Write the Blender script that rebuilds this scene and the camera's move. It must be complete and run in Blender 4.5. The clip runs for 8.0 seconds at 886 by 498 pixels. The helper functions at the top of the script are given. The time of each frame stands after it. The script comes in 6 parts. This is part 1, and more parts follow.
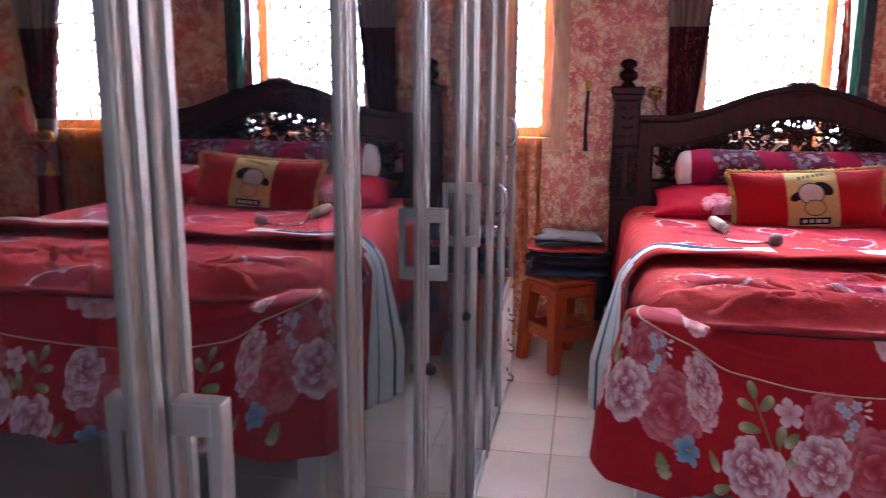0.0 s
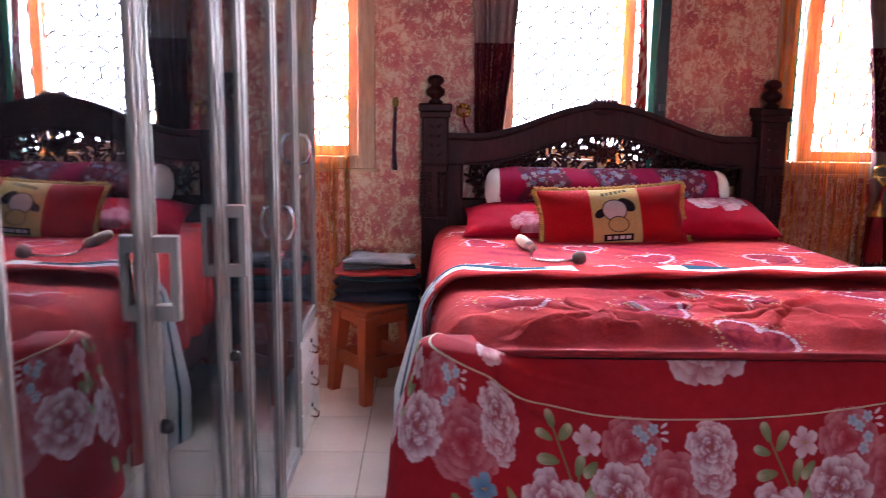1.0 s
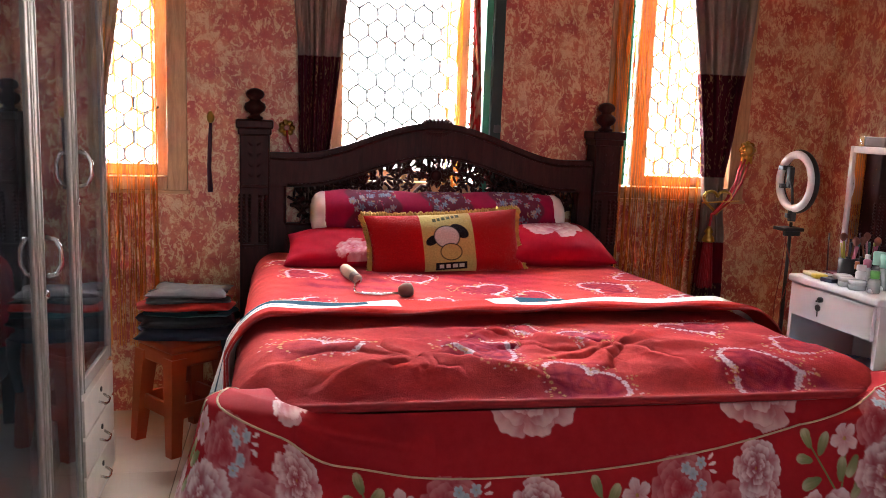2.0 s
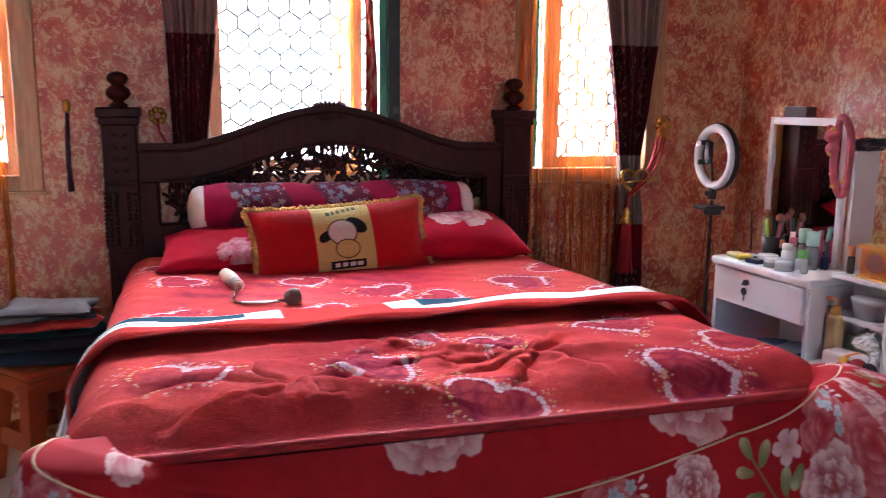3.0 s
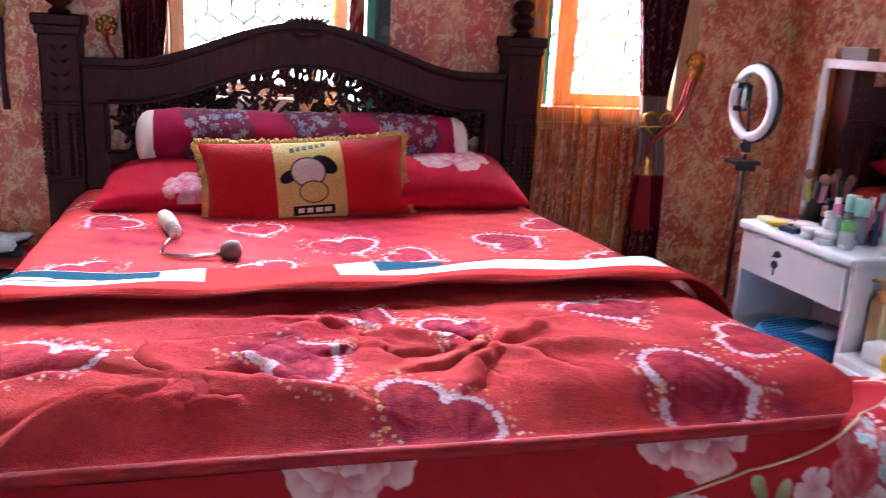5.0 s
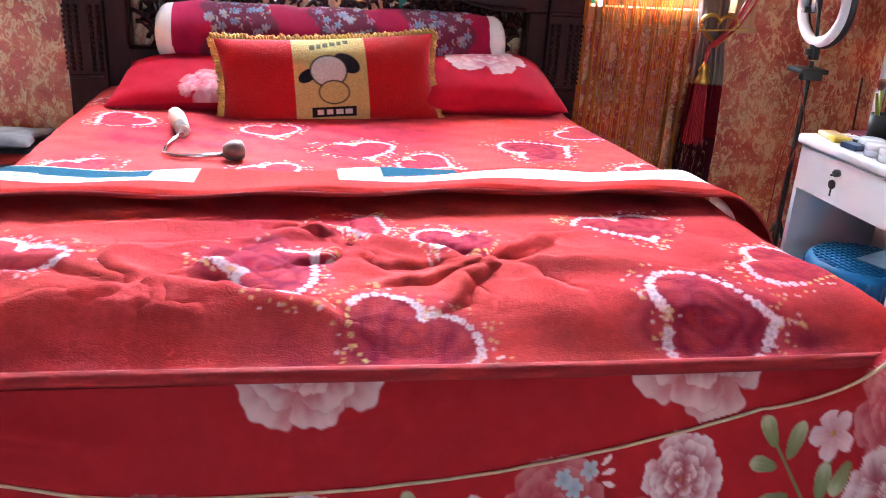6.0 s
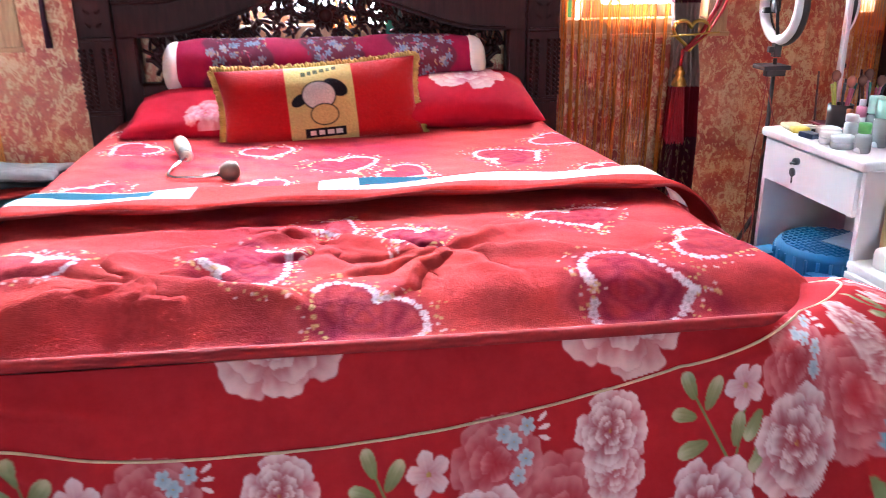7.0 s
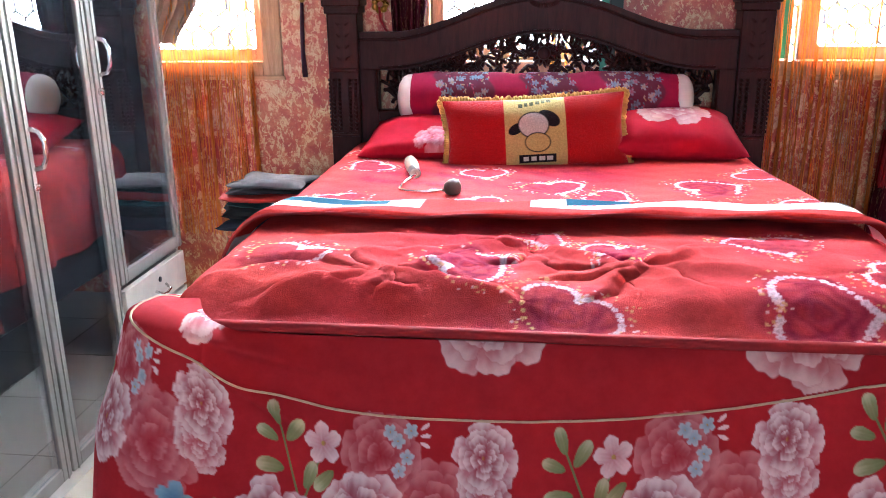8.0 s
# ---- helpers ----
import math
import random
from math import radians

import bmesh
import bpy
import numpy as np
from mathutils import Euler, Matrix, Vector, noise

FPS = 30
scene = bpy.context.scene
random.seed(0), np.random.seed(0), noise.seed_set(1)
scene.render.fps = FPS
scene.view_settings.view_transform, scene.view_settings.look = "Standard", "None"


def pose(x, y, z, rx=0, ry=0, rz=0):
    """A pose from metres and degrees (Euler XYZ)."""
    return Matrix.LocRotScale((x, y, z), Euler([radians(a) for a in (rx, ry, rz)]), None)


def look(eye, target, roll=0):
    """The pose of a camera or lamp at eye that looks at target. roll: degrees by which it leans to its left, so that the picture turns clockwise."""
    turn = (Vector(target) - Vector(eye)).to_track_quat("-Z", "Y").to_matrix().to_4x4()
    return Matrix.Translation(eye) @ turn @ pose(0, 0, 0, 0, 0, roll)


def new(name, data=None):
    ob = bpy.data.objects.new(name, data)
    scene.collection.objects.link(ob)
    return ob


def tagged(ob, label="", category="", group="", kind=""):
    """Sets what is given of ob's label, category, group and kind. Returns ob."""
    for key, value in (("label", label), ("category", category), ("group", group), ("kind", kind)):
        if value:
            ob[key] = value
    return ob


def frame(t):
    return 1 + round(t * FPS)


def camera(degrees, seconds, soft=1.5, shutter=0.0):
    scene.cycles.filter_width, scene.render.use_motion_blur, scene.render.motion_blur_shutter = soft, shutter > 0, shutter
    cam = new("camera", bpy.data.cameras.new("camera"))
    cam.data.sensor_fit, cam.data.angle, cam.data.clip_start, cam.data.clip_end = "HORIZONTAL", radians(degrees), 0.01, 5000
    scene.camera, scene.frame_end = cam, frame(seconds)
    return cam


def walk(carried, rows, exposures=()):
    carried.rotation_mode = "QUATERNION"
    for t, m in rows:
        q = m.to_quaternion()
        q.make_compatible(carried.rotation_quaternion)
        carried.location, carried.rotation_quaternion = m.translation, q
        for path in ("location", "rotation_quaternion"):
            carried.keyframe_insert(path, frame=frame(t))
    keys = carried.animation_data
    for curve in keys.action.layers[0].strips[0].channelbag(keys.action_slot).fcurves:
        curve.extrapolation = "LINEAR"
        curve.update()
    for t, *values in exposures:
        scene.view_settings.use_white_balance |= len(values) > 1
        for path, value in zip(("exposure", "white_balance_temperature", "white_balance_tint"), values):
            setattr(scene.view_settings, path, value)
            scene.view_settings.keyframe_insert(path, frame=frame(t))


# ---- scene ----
cam = camera(55.8, 8.0, 0.5, 0.25)
PATH = [
    (0, (-0.974, -4.176, 1.396), (-1.309, -2.249, 0.978), 0.3),
    (0.5, (-0.937, -4.104, 1.402), (-1.016, -2.147, 0.993), 0.4),
    (1, (-0.829, -3.951, 1.368), (-0.793, -1.985, 1.003), 0.8),
    (1.5, (-0.73, -3.808, 1.387), (-0.416, -1.861, 1.051), 2.8),
    (1.7, (-0.71, -3.751, 1.369), (-0.35, -1.806, 1.068), 2.5),
    (2.8, (-0.572, -3.452, 1.368), (-0.135, -1.538, 0.991), 0.7),
    (3, (-0.527, -3.371, 1.349), (0.031, -1.481, 1.005), 0.5),
    (3.5, (-0.404, -3.295, 1.381), (0.213, -1.426, 1.026), 2.8),
    (4, (-0.304, -3.235, 1.353), (0.39, -1.384, 1.047), 4.0),
    (4.5, (-0.283, -3.182, 1.352), (0.352, -1.335, 0.919), 4.1),
    (5, (-0.262, -2.996, 1.344), (0.226, -1.126, 0.831), 3.0),
    (5.2, (-0.268, -2.917, 1.331), (0.136, -1.042, 0.765), 1.4),
    (6.3, (0.013, -2.898, 1.3), (0.309, -1.073, 0.537), 3.4),
    (6.5, (0.058, -2.93, 1.299), (0.354, -1.113, 0.517), 2.2),
    (7, (0.032, -3.117, 1.324), (0.261, -1.248, 0.648), -0.6),
    (7.5, (-0.037, -3.295, 1.332), (-0.126, -1.399, 0.701), -2.4),
    (8, (-0.001, -3.358, 1.349), (-0.229, -1.462, 0.754), -0.7),
]
EXPO = [(0.0, 1.27, 5550, 30), (1.2, 1.22, 5550, 30), (1.45, 1.12, 6650, 17), (1.7, 1.12, 6650, 17), (2.6, 1.02, 6000, 19), (3.5, 1.17, 5550, 19), (4.5, 1.32, 5350, 18), (5.2, 1.52, 5300, 16), (6.3, 2.07, 5500, 10), (7.0, 2.22, 5450, 10), (7.5, 2.22, 5050, 7), (8.0, 2.02, 5450, 10)]
walk(cam, [(t, look(eye, target, roll)) for t, eye, target, roll in PATH], EXPO)

# ---- light ----
SUN_EL, SUN_AZ = radians(48), radians(20)
world = bpy.data.worlds.new("sky")
scene.world = world
world.use_nodes = True
wn = world.node_tree
sky = wn.nodes.new("ShaderNodeTexSky")
sky.sky_type, sky.sun_disc, sky.sun_elevation, sky.sun_rotation = "NISHITA", False, SUN_EL, SUN_AZ
wn.links.new(sky.outputs[0], wn.nodes["Background"].inputs[0])
wn.nodes["Background"].inputs[1].default_value = 0.12


def area_lamp(name, m, sx, sy, watts, colour):
    data = bpy.data.lights.new(name, "AREA")
    data.shape, data.size, data.size_y, data.energy, data.color = "RECTANGLE", sx, sy, watts, colour
    ob = new(name, data)
    ob.matrix_world = m
    return ob


WALL = 0.14          # inner face of the window wall
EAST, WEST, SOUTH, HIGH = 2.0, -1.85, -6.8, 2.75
WINDOWS = [(-1.78, -1.12), (-0.52, 0.26), (0.86, 1.54)]
SILL, HEAD = 1.05, 2.25
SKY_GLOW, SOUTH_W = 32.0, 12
area_lamp("sky_daylight", look((-0.1, WALL + 0.75, 2.82), (-0.1, WALL - 1.6, 1.25)), 4.8, 1.6, 1400, (0.90, 0.96, 1.0))
# Added fill behind the camera for the bed front; its window is assumed.
area_lamp("unseen_south_fill", pose(0.1, SOUTH - 0.1, 1.6, 90, 0, 0), 2.6, 1.5, SOUTH_W, (0.90, 0.96, 1.0))
sun_data = bpy.data.lights.new("sun", "SUN")
sun_data.energy, sun_data.angle, sun_data.color = 0.8, radians(15), (1.0, 0.95, 0.88)
new("sun", sun_data).matrix_world = look((1.5, 2.5, 9), (0.4, 0, 0))


# ---- small helpers ----
def mat(name, colour=(0.5, 0.5, 0.5), rough=0.5, metal=0.0):
    m = bpy.data.materials.new(name)
    m.use_nodes = True
    b = m.node_tree.nodes["Principled BSDF"]
    b.inputs["Base Color"].default_value = (*colour, 1)
    b.inputs["Roughness"].default_value, b.inputs["Metallic"].default_value = rough, metal
    return m


def nodes(m):
    return m.node_tree.nodes, m.node_tree.links, m.node_tree.nodes["Principled BSDF"]


def noise_node(m, scale, detail=4.0, rough=0.6, stretch=(1, 1, 1), distortion=0.0):
    n, l, b = nodes(m)
    tc, mp, nz = n.new("ShaderNodeTexCoord"), n.new("ShaderNodeMapping"), n.new("ShaderNodeTexNoise")
    mp.inputs["Scale"].default_value = stretch
    l.new(tc.outputs["Object"], mp.inputs[0]), l.new(mp.outputs[0], nz.inputs["Vector"])
    nz.inputs["Scale"].default_value, nz.inputs["Detail"].default_value = scale, detail
    nz.inputs["Roughness"].default_value, nz.inputs["Distortion"].default_value = rough, distortion
    return nz


def ramp(m, source, stops):
    n, l, b = nodes(m)
    r = n.new("ShaderNodeValToRGB")
    while len(r.color_ramp.elements) < len(stops):
        r.color_ramp.elements.new(0.5)
    for e, (p, c) in zip(r.color_ramp.elements, stops):
        e.position, e.color = p, (*c, 1)
    l.new(source, r.inputs[0])
    return r


def bump(m, source, strength, distance=0.002):
    n, l, b = nodes(m)
    bp = n.new("ShaderNodeBump")
    bp.inputs["Strength"].default_value, bp.inputs["Distance"].default_value = strength, distance
    l.new(source, bp.inputs["Height"])
    l.new(bp.outputs[0], b.inputs["Normal"])
    return bp


def mixed(m, kind, fac, a, b2):
    n, l, b = nodes(m)
    x = n.new("ShaderNodeMix")
    x.data_type, x.blend_type = "RGBA", kind
    if isinstance(fac, float):
        x.inputs[0].default_value = fac
    else:
        l.new(fac, x.inputs[0])
    for s, v in ((6, a), (7, b2)):
        if isinstance(v, tuple):
            x.inputs[s].default_value = (*v, 1)
        else:
            l.new(v, x.inputs[s])
    return x.outputs[2]


def grained(name, colour, rough=0.5, metal=0.0, vary=0.25, scale=30, bumpy=0.15, stretch=(1, 1, 1), distance=0.001):
    """A surface of one paint or stuff, with blotches, grain and fine relief."""
    m = mat(name, colour, rough, metal)
    n, l, b = nodes(m)
    big, fine = noise_node(m, scale * 0.15, 3, 0.6, stretch), noise_node(m, scale, 6, 0.7, stretch)
    lo = tuple(c * (1 - vary) for c in colour)
    hi = tuple(min(1, c * (1 + vary * 0.6)) for c in colour)
    c1 = ramp(m, big.outputs[0], [(0.3, lo), (0.7, hi)])
    c2 = ramp(m, fine.outputs[0], [(0.3, (1 - vary * 0.6,) * 3), (0.7, (1, 1, 1))])
    l.new(mixed(m, "MULTIPLY", 1.0, c1.outputs[0], c2.outputs[0]), b.inputs["Base Color"])
    rr = n.new("ShaderNodeMapRange")
    rr.inputs[3].default_value, rr.inputs[4].default_value = max(0.03, rough - 0.1), min(1, rough + 0.12)
    l.new(big.outputs[0], rr.inputs[0]), l.new(rr.outputs[0], b.inputs["Roughness"])
    if bumpy:
        bump(m, fine.outputs[0], bumpy, distance)
    return m


def printed(name, rough=0.85, weave=900, sheen=0.3, bumpy=0.25, pile=60, low=0.78):
    """Cloth whose printed pattern is held in the colour attribute 'print'."""
    m = mat(name, (0.5, 0.02, 0.03), rough)
    n, l, b = nodes(m)
    at = n.new("ShaderNodeAttribute")
    at.attribute_name = "print"
    big, fine = noise_node(m, pile, 4, 0.7), noise_node(m, weave, 2, 0.5)
    c = ramp(m, big.outputs[0], [(0.25, (low,) * 3), (0.75, (1, 1, 1))])
    l.new(mixed(m, "MULTIPLY", 1.0, at.outputs[0], c.outputs[0]), b.inputs["Base Color"])
    b.inputs["Sheen Weight"].default_value, b.inputs["Sheen Roughness"].default_value = sheen, 0.4
    b.inputs["Specular IOR Level"].default_value = 0.06
    add = n.new("ShaderNodeMath")
    l.new(big.outputs[0], add.inputs[0]), l.new(fine.outputs[0], add.inputs[1])
    bump(m, add.outputs[0], bumpy, 0.003)
    return m


def link(name, bm, material, parent=None, label="", smooth=False, kind=""):
    me = bpy.data.meshes.new(name)
    bm.normal_update()
    bm.to_mesh(me)
    bm.free()
    for m in (material if isinstance(material, (list, tuple)) else [material]):
        me.materials.append(m)
    if smooth:
        me.shade_smooth()
    ob = new(name, me)
    if parent:
        ob.parent = parent
    return tagged(ob, label, "", "", kind)


part = link


def thing(name, label, category, at=(0, 0, 0), rz=0.0, group="", kind=""):
    ob = new(name)
    ob.empty_display_size = 0.05
    ob.matrix_world = pose(*at, 0, 0, rz)
    return tagged(ob, label, category, group, kind)


def box(bm, x0, x1, y0, y1, z0, z1, bevel=0.0, m=None, seg=2):
    made = bmesh.ops.create_cube(bm, size=1.0)["verts"]
    for v in made:
        v.co = Vector(((x0 + x1) / 2 + v.co.x * (x1 - x0), (y0 + y1) / 2 + v.co.y * (y1 - y0), (z0 + z1) / 2 + v.co.z * (z1 - z0)))
    faces = {f for v in made for f in v.link_faces}
    edges = list({e for v in made for e in v.link_edges})
    if bevel:
        out = bmesh.ops.bevel(bm, geom=edges, offset=bevel, segments=seg, profile=0.5, affect="EDGES")
        made = list({v for f in out["faces"] for v in f.verts} | {v for v in made if v.is_valid})
    if m is not None:
        bmesh.ops.transform(bm, matrix=m, verts=[v for v in made if v.is_valid])
    return bm


def boxed(*a, **k):
    return box(bmesh.new(), *a, **k)


def lathe(bm, profile, m=None, seg=24):
    """A turned body from (radius, height) rows, closed at both ends."""
    rings = []
    for r, z in profile:
        rings.append([bm.verts.new((r * math.cos(2 * math.pi * i / seg), r * math.sin(2 * math.pi * i / seg), z)) for i in range(seg)])
    for a, b in zip(rings, rings[1:]):
        for i in range(seg):
            bm.faces.new((a[i], a[(i + 1) % seg], b[(i + 1) % seg], b[i]))
    bm.faces.new(rings[0][::-1]), bm.faces.new(rings[-1])
    if m is not None:
        bmesh.ops.transform(bm, matrix=m, verts=[v for ring in rings for v in ring])
    return bm


def turned(profile, m=None, seg=24):
    return lathe(bmesh.new(), profile, m, seg)


def tube(bm, pts, r, seg=8, closed=False, flat=1.0):
    """A round bar along points; r is a number or one for each point."""
    pts = [Vector(p) for p in pts]
    n = len(pts)
    rings, last = [], None
    for i, p in enumerate(pts):
        d = (pts[(i + 1) % n] - pts[i - 1]) if closed else (pts[min(i + 1, n - 1)] - pts[max(i - 1, 0)])
        d.normalize()
        if last is None:
            up = Vector((0, 0, 1)) if abs(d.z) < 0.9 else Vector((1, 0, 0))
            side = d.cross(up).normalized()
        else:
            side = (last - d * last.dot(d)).normalized()
        last = side
        other = d.cross(side)
        rad = r[i] if isinstance(r, (list, tuple)) else r
        rings.append([bm.verts.new(p + rad * (math.cos(2 * math.pi * k / seg) * side + flat * math.sin(2 * math.pi * k / seg) * other)) for k in range(seg)])
    pairs = list(zip(rings, rings[1:])) + ([(rings[-1], rings[0])] if closed else [])
    for a, b in pairs:
        for k in range(seg):
            bm.faces.new((a[k], a[(k + 1) % seg], b[(k + 1) % seg], b[k]))
    if not closed:
        bm.faces.new(rings[0][::-1]), bm.faces.new(rings[-1])
    return bm


def tubed(*a, **k):
    return tube(bmesh.new(), *a, **k)


def sheet(name, P, material, parent=None, label="", colours=None, thick=0.0, index=None, wrap=False):
    """A surface from a grid of points (rows, columns, 3), with an optional print and thickness."""
    n, m = P.shape[:2]
    ids = np.arange(n * m).reshape(n, m)
    if wrap:
        ids = np.concatenate([ids, ids[:, :1]], axis=1)
    q = np.stack([ids[:-1, :-1], ids[:-1, 1:], ids[1:, 1:], ids[1:, :-1]], -1).reshape(-1, 4)
    me = bpy.data.meshes.new(name)
    me.from_pydata(P.reshape(-1, 3).tolist(), [], q.tolist())
    for x in (material if isinstance(material, (list, tuple)) else [material]):
        me.materials.append(x)
    if colours is not None:
        at = me.color_attributes.new("print", "FLOAT_COLOR", "POINT")
        rgba = np.ones((n * m, 4), np.float32)
        rgba[:, :3] = colours.reshape(-1, 3)
        at.data.foreach_set("color", rgba.ravel())
    if index is not None:
        me.polygons.foreach_set("material_index", index.astype(np.int32).ravel())
    me.shade_smooth()
    ob = new(name, me)
    if parent:
        ob.parent = parent
    if thick:
        so = ob.modifiers.new("thickness", "SOLIDIFY")
        so.thickness, so.offset = thick, 1.0
    return tagged(ob, label)


def wavy(x, y, seed=0, octaves=4):
    """Smooth pseudo-random relief over arrays, about -1 to 1."""
    rng = np.random.RandomState(seed)
    out, total = 0, 0
    for o in range(octaves):
        for k in range(3):
            a, f, p = rng.uniform(0, 6.28), 2.0 ** o * rng.uniform(0.7, 1.4), rng.uniform(0, 6.28)
            out = out + np.sin((x * np.cos(a) + y * np.sin(a)) * f + p) / 2 ** o
            total += 0.6 / 2 ** o
    return out / total


def smooth(a, b, x):
    t = np.clip((x - a) / (b - a), 0, 1)
    return t * t * (3 - 2 * t)


# ---- materials ----
def wallpaper_material():
    """Embossed paper: ragged brush dabs of cream and ochre over salmon and brick red."""
    m = mat("sponged_wallpaper", (0.5, 0.12, 0.05), 0.40)
    n, l, b = nodes(m)
    big = noise_node(m, 1.8, 4, 0.55)
    mid = noise_node(m, 9.5, 3, 0.55, (1, 1, 1), 0.5)
    dab = noise_node(m, 27, 4, 0.64, (1.25, 1.25, 0.85), 1.3)
    stroke = noise_node(m, 55, 3, 0.6, (1, 1, 1), 2.2)
    fine = noise_node(m, 170, 3, 0.6)
    base = ramp(m, mid.outputs[0], [(0.34, (0.46, 0.062, 0.038)), (0.46, (0.57, 0.125, 0.065)), (0.56, (0.64, 0.22, 0.11)), (0.68, (0.68, 0.33, 0.18))])
    shade = ramp(m, stroke.outputs[0], [(0.38, (0.80, 0.72, 0.70)), (0.56, (1.0, 1.0, 1.0))])
    ground = mixed(m, "MULTIPLY", 0.8, base.outputs[0], shade.outputs[0])
    add = n.new("ShaderNodeMath")
    add.operation = "MULTIPLY_ADD"
    l.new(stroke.outputs[0], add.inputs[0]), l.new(dab.outputs[0], add.inputs[2])
    add.inputs[1].default_value = 0.42
    more = n.new("ShaderNodeMath")
    more.operation = "MULTIPLY_ADD"
    l.new(mid.outputs[0], more.inputs[0]), l.new(add.outputs[0], more.inputs[2])
    more.inputs[1].default_value = 0.30
    half = n.new("ShaderNodeMath")
    half.operation = "MULTIPLY"
    half.inputs[1].default_value = 0.5
    l.new(more.outputs[0], half.inputs[0])
    mask = ramp(m, half.outputs[0], [(0.432, (0, 0, 0)), (0.452, (0.70, 0.70, 0.70)), (0.50, (1, 1, 1))])
    cream = ramp(m, fine.outputs[0], [(0.35, (0.70, 0.45, 0.23)), (0.65, (0.82, 0.62, 0.37))])
    c = mixed(m, "MIX", mask.outputs[0], ground, cream.outputs[0])
    tone = ramp(m, big.outputs[0], [(0.3, (0.84, 0.80, 0.80)), (0.7, (1.05, 1.05, 1.0))])
    l.new(mixed(m, "MULTIPLY", 1.0, c, tone.outputs[0]), b.inputs["Base Color"])
    bump(m, add.outputs[0], 0.30, 0.003)
    b.inputs["Specular IOR Level"].default_value = 0.75
    return m


def wood_material(name, dark, light, rough, scale=6.0, stretch=(8, 8, 1)):
    m = mat(name, light, rough)
    n, l, b = nodes(m)
    grain, fine = noise_node(m, scale, 5, 0.6, stretch, 0.6), noise_node(m, scale * 7, 4, 0.7, stretch)
    c1 = ramp(m, grain.outputs[0], [(0.3, dark), (0.7, light)])
    c2 = ramp(m, fine.outputs[0], [(0.3, (0.75,) * 3), (0.7, (1, 1, 1))])
    l.new(mixed(m, "MULTIPLY", 1.0, c1.outputs[0], c2.outputs[0]), b.inputs["Base Color"])
    bump(m, fine.outputs[0], 0.12, 0.001)
    return m


def mirror_material(name, tint, see, dust=0.0):
    """Tinted sheet glass, half mirror, half see-through, with a film of dust."""
    m = bpy.data.materials.new(name)
    m.use_nodes = True
    t = m.node_tree
    t.nodes.clear()
    out, mix = t.nodes.new("ShaderNodeOutputMaterial"), t.nodes.new("ShaderNodeMixShader")
    tr, gl, fr = t.nodes.new("ShaderNodeBsdfTransparent"), t.nodes.new("ShaderNodeBsdfGlossy"), t.nodes.new("ShaderNodeFresnel")
    tr.inputs[0].default_value = (*tint, 1)
    gl.inputs["Color"].default_value, gl.inputs["Roughness"].default_value = (0.93, 0.96, 0.97, 1), 0.015
    fr.inputs[0].default_value = see
    t.links.new(fr.outputs[0], mix.inputs[0]), t.links.new(tr.outputs[0], mix.inputs[1]), t.links.new(gl.outputs[0], mix.inputs[2])
    last = mix
    if dust:
        tc, nz, mp = t.nodes.new("ShaderNodeTexCoord"), t.nodes.new("ShaderNodeTexNoise"), t.nodes.new("ShaderNodeMapRange")
        df, film = t.nodes.new("ShaderNodeBsdfDiffuse"), t.nodes.new("ShaderNodeMixShader")
        nz.inputs["Scale"].default_value, nz.inputs["Detail"].default_value, nz.inputs["Distortion"].default_value = 3.5, 7, 1.5
        mp.inputs[1].default_value, mp.inputs[2].default_value, mp.inputs[3].default_value, mp.inputs[4].default_value = 0.35, 0.75, dust * 0.25, dust
        df.inputs[0].default_value = (0.42, 0.50, 0.58, 1)
        t.links.new(tc.outputs["Object"], nz.inputs["Vector"]), t.links.new(nz.outputs[0], mp.inputs[0])
        t.links.new(mp.outputs[0], film.inputs[0]), t.links.new(mix.outputs[0], film.inputs[1]), t.links.new(df.outputs[0], film.inputs[2])
        last = film
    t.links.new(last.outputs[0], out.inputs[0])
    return m


PAPER = wallpaper_material()
WHITEWASH = grained("ceiling_paint", (0.75, 0.72, 0.68), 0.9, 0, 0.08, 12)
TILE = grained("cream_tile", (0.62, 0.52, 0.42), 0.12, 0, 0.10, 8, 0.03)
GROUT = grained("grout", (0.22, 0.17, 0.13), 0.9, 0, 0.3, 60)
MAHOGANY = wood_material("dark_mahogany", (0.024, 0.0045, 0.004), (0.055, 0.0105, 0.009), 0.42)
TEAK = wood_material("varnished_window_wood", (0.42, 0.22, 0.10), (0.68, 0.43, 0.22), 0.35)
GREEN = grained("green_gloss_paint", (0.03, 0.28, 0.17), 0.4, 0, 0.2, 20)
ALU = grained("brushed_aluminium", (0.36, 0.335, 0.30), 0.52, 0.6, 0.15, 40, 0.05, (1, 1, 0.05))
WHITELAC = grained("white_laminate", (0.70, 0.69, 0.70), 0.4, 0, 0.06, 14, 0.04)
PLANK = grained("pale_wardrobe_board", (0.62, 0.58, 0.52), 0.45, 0, 0.12, 14, 0.05)
GLASS = mirror_material("tinted_mirror_glass", (0.68, 0.80, 0.92), 5.2, 0.03)
MAHOGANY.node_tree.nodes["Principled BSDF"].inputs["Specular IOR Level"].default_value = 0.18
MIRROR = mat("mirror_silver", (0.88, 0.88, 0.88), 0.02, 1.0)
CHROME = mat("chrome", (0.7, 0.7, 0.7), 0.12, 1.0)
IRON = grained("dark_iron", (0.12, 0.12, 0.12), 0.5, 0.5, 0.3, 40)
BLACK = grained("black_plastic", (0.012, 0.012, 0.013), 0.4, 0, 0.2, 40, 0.03)
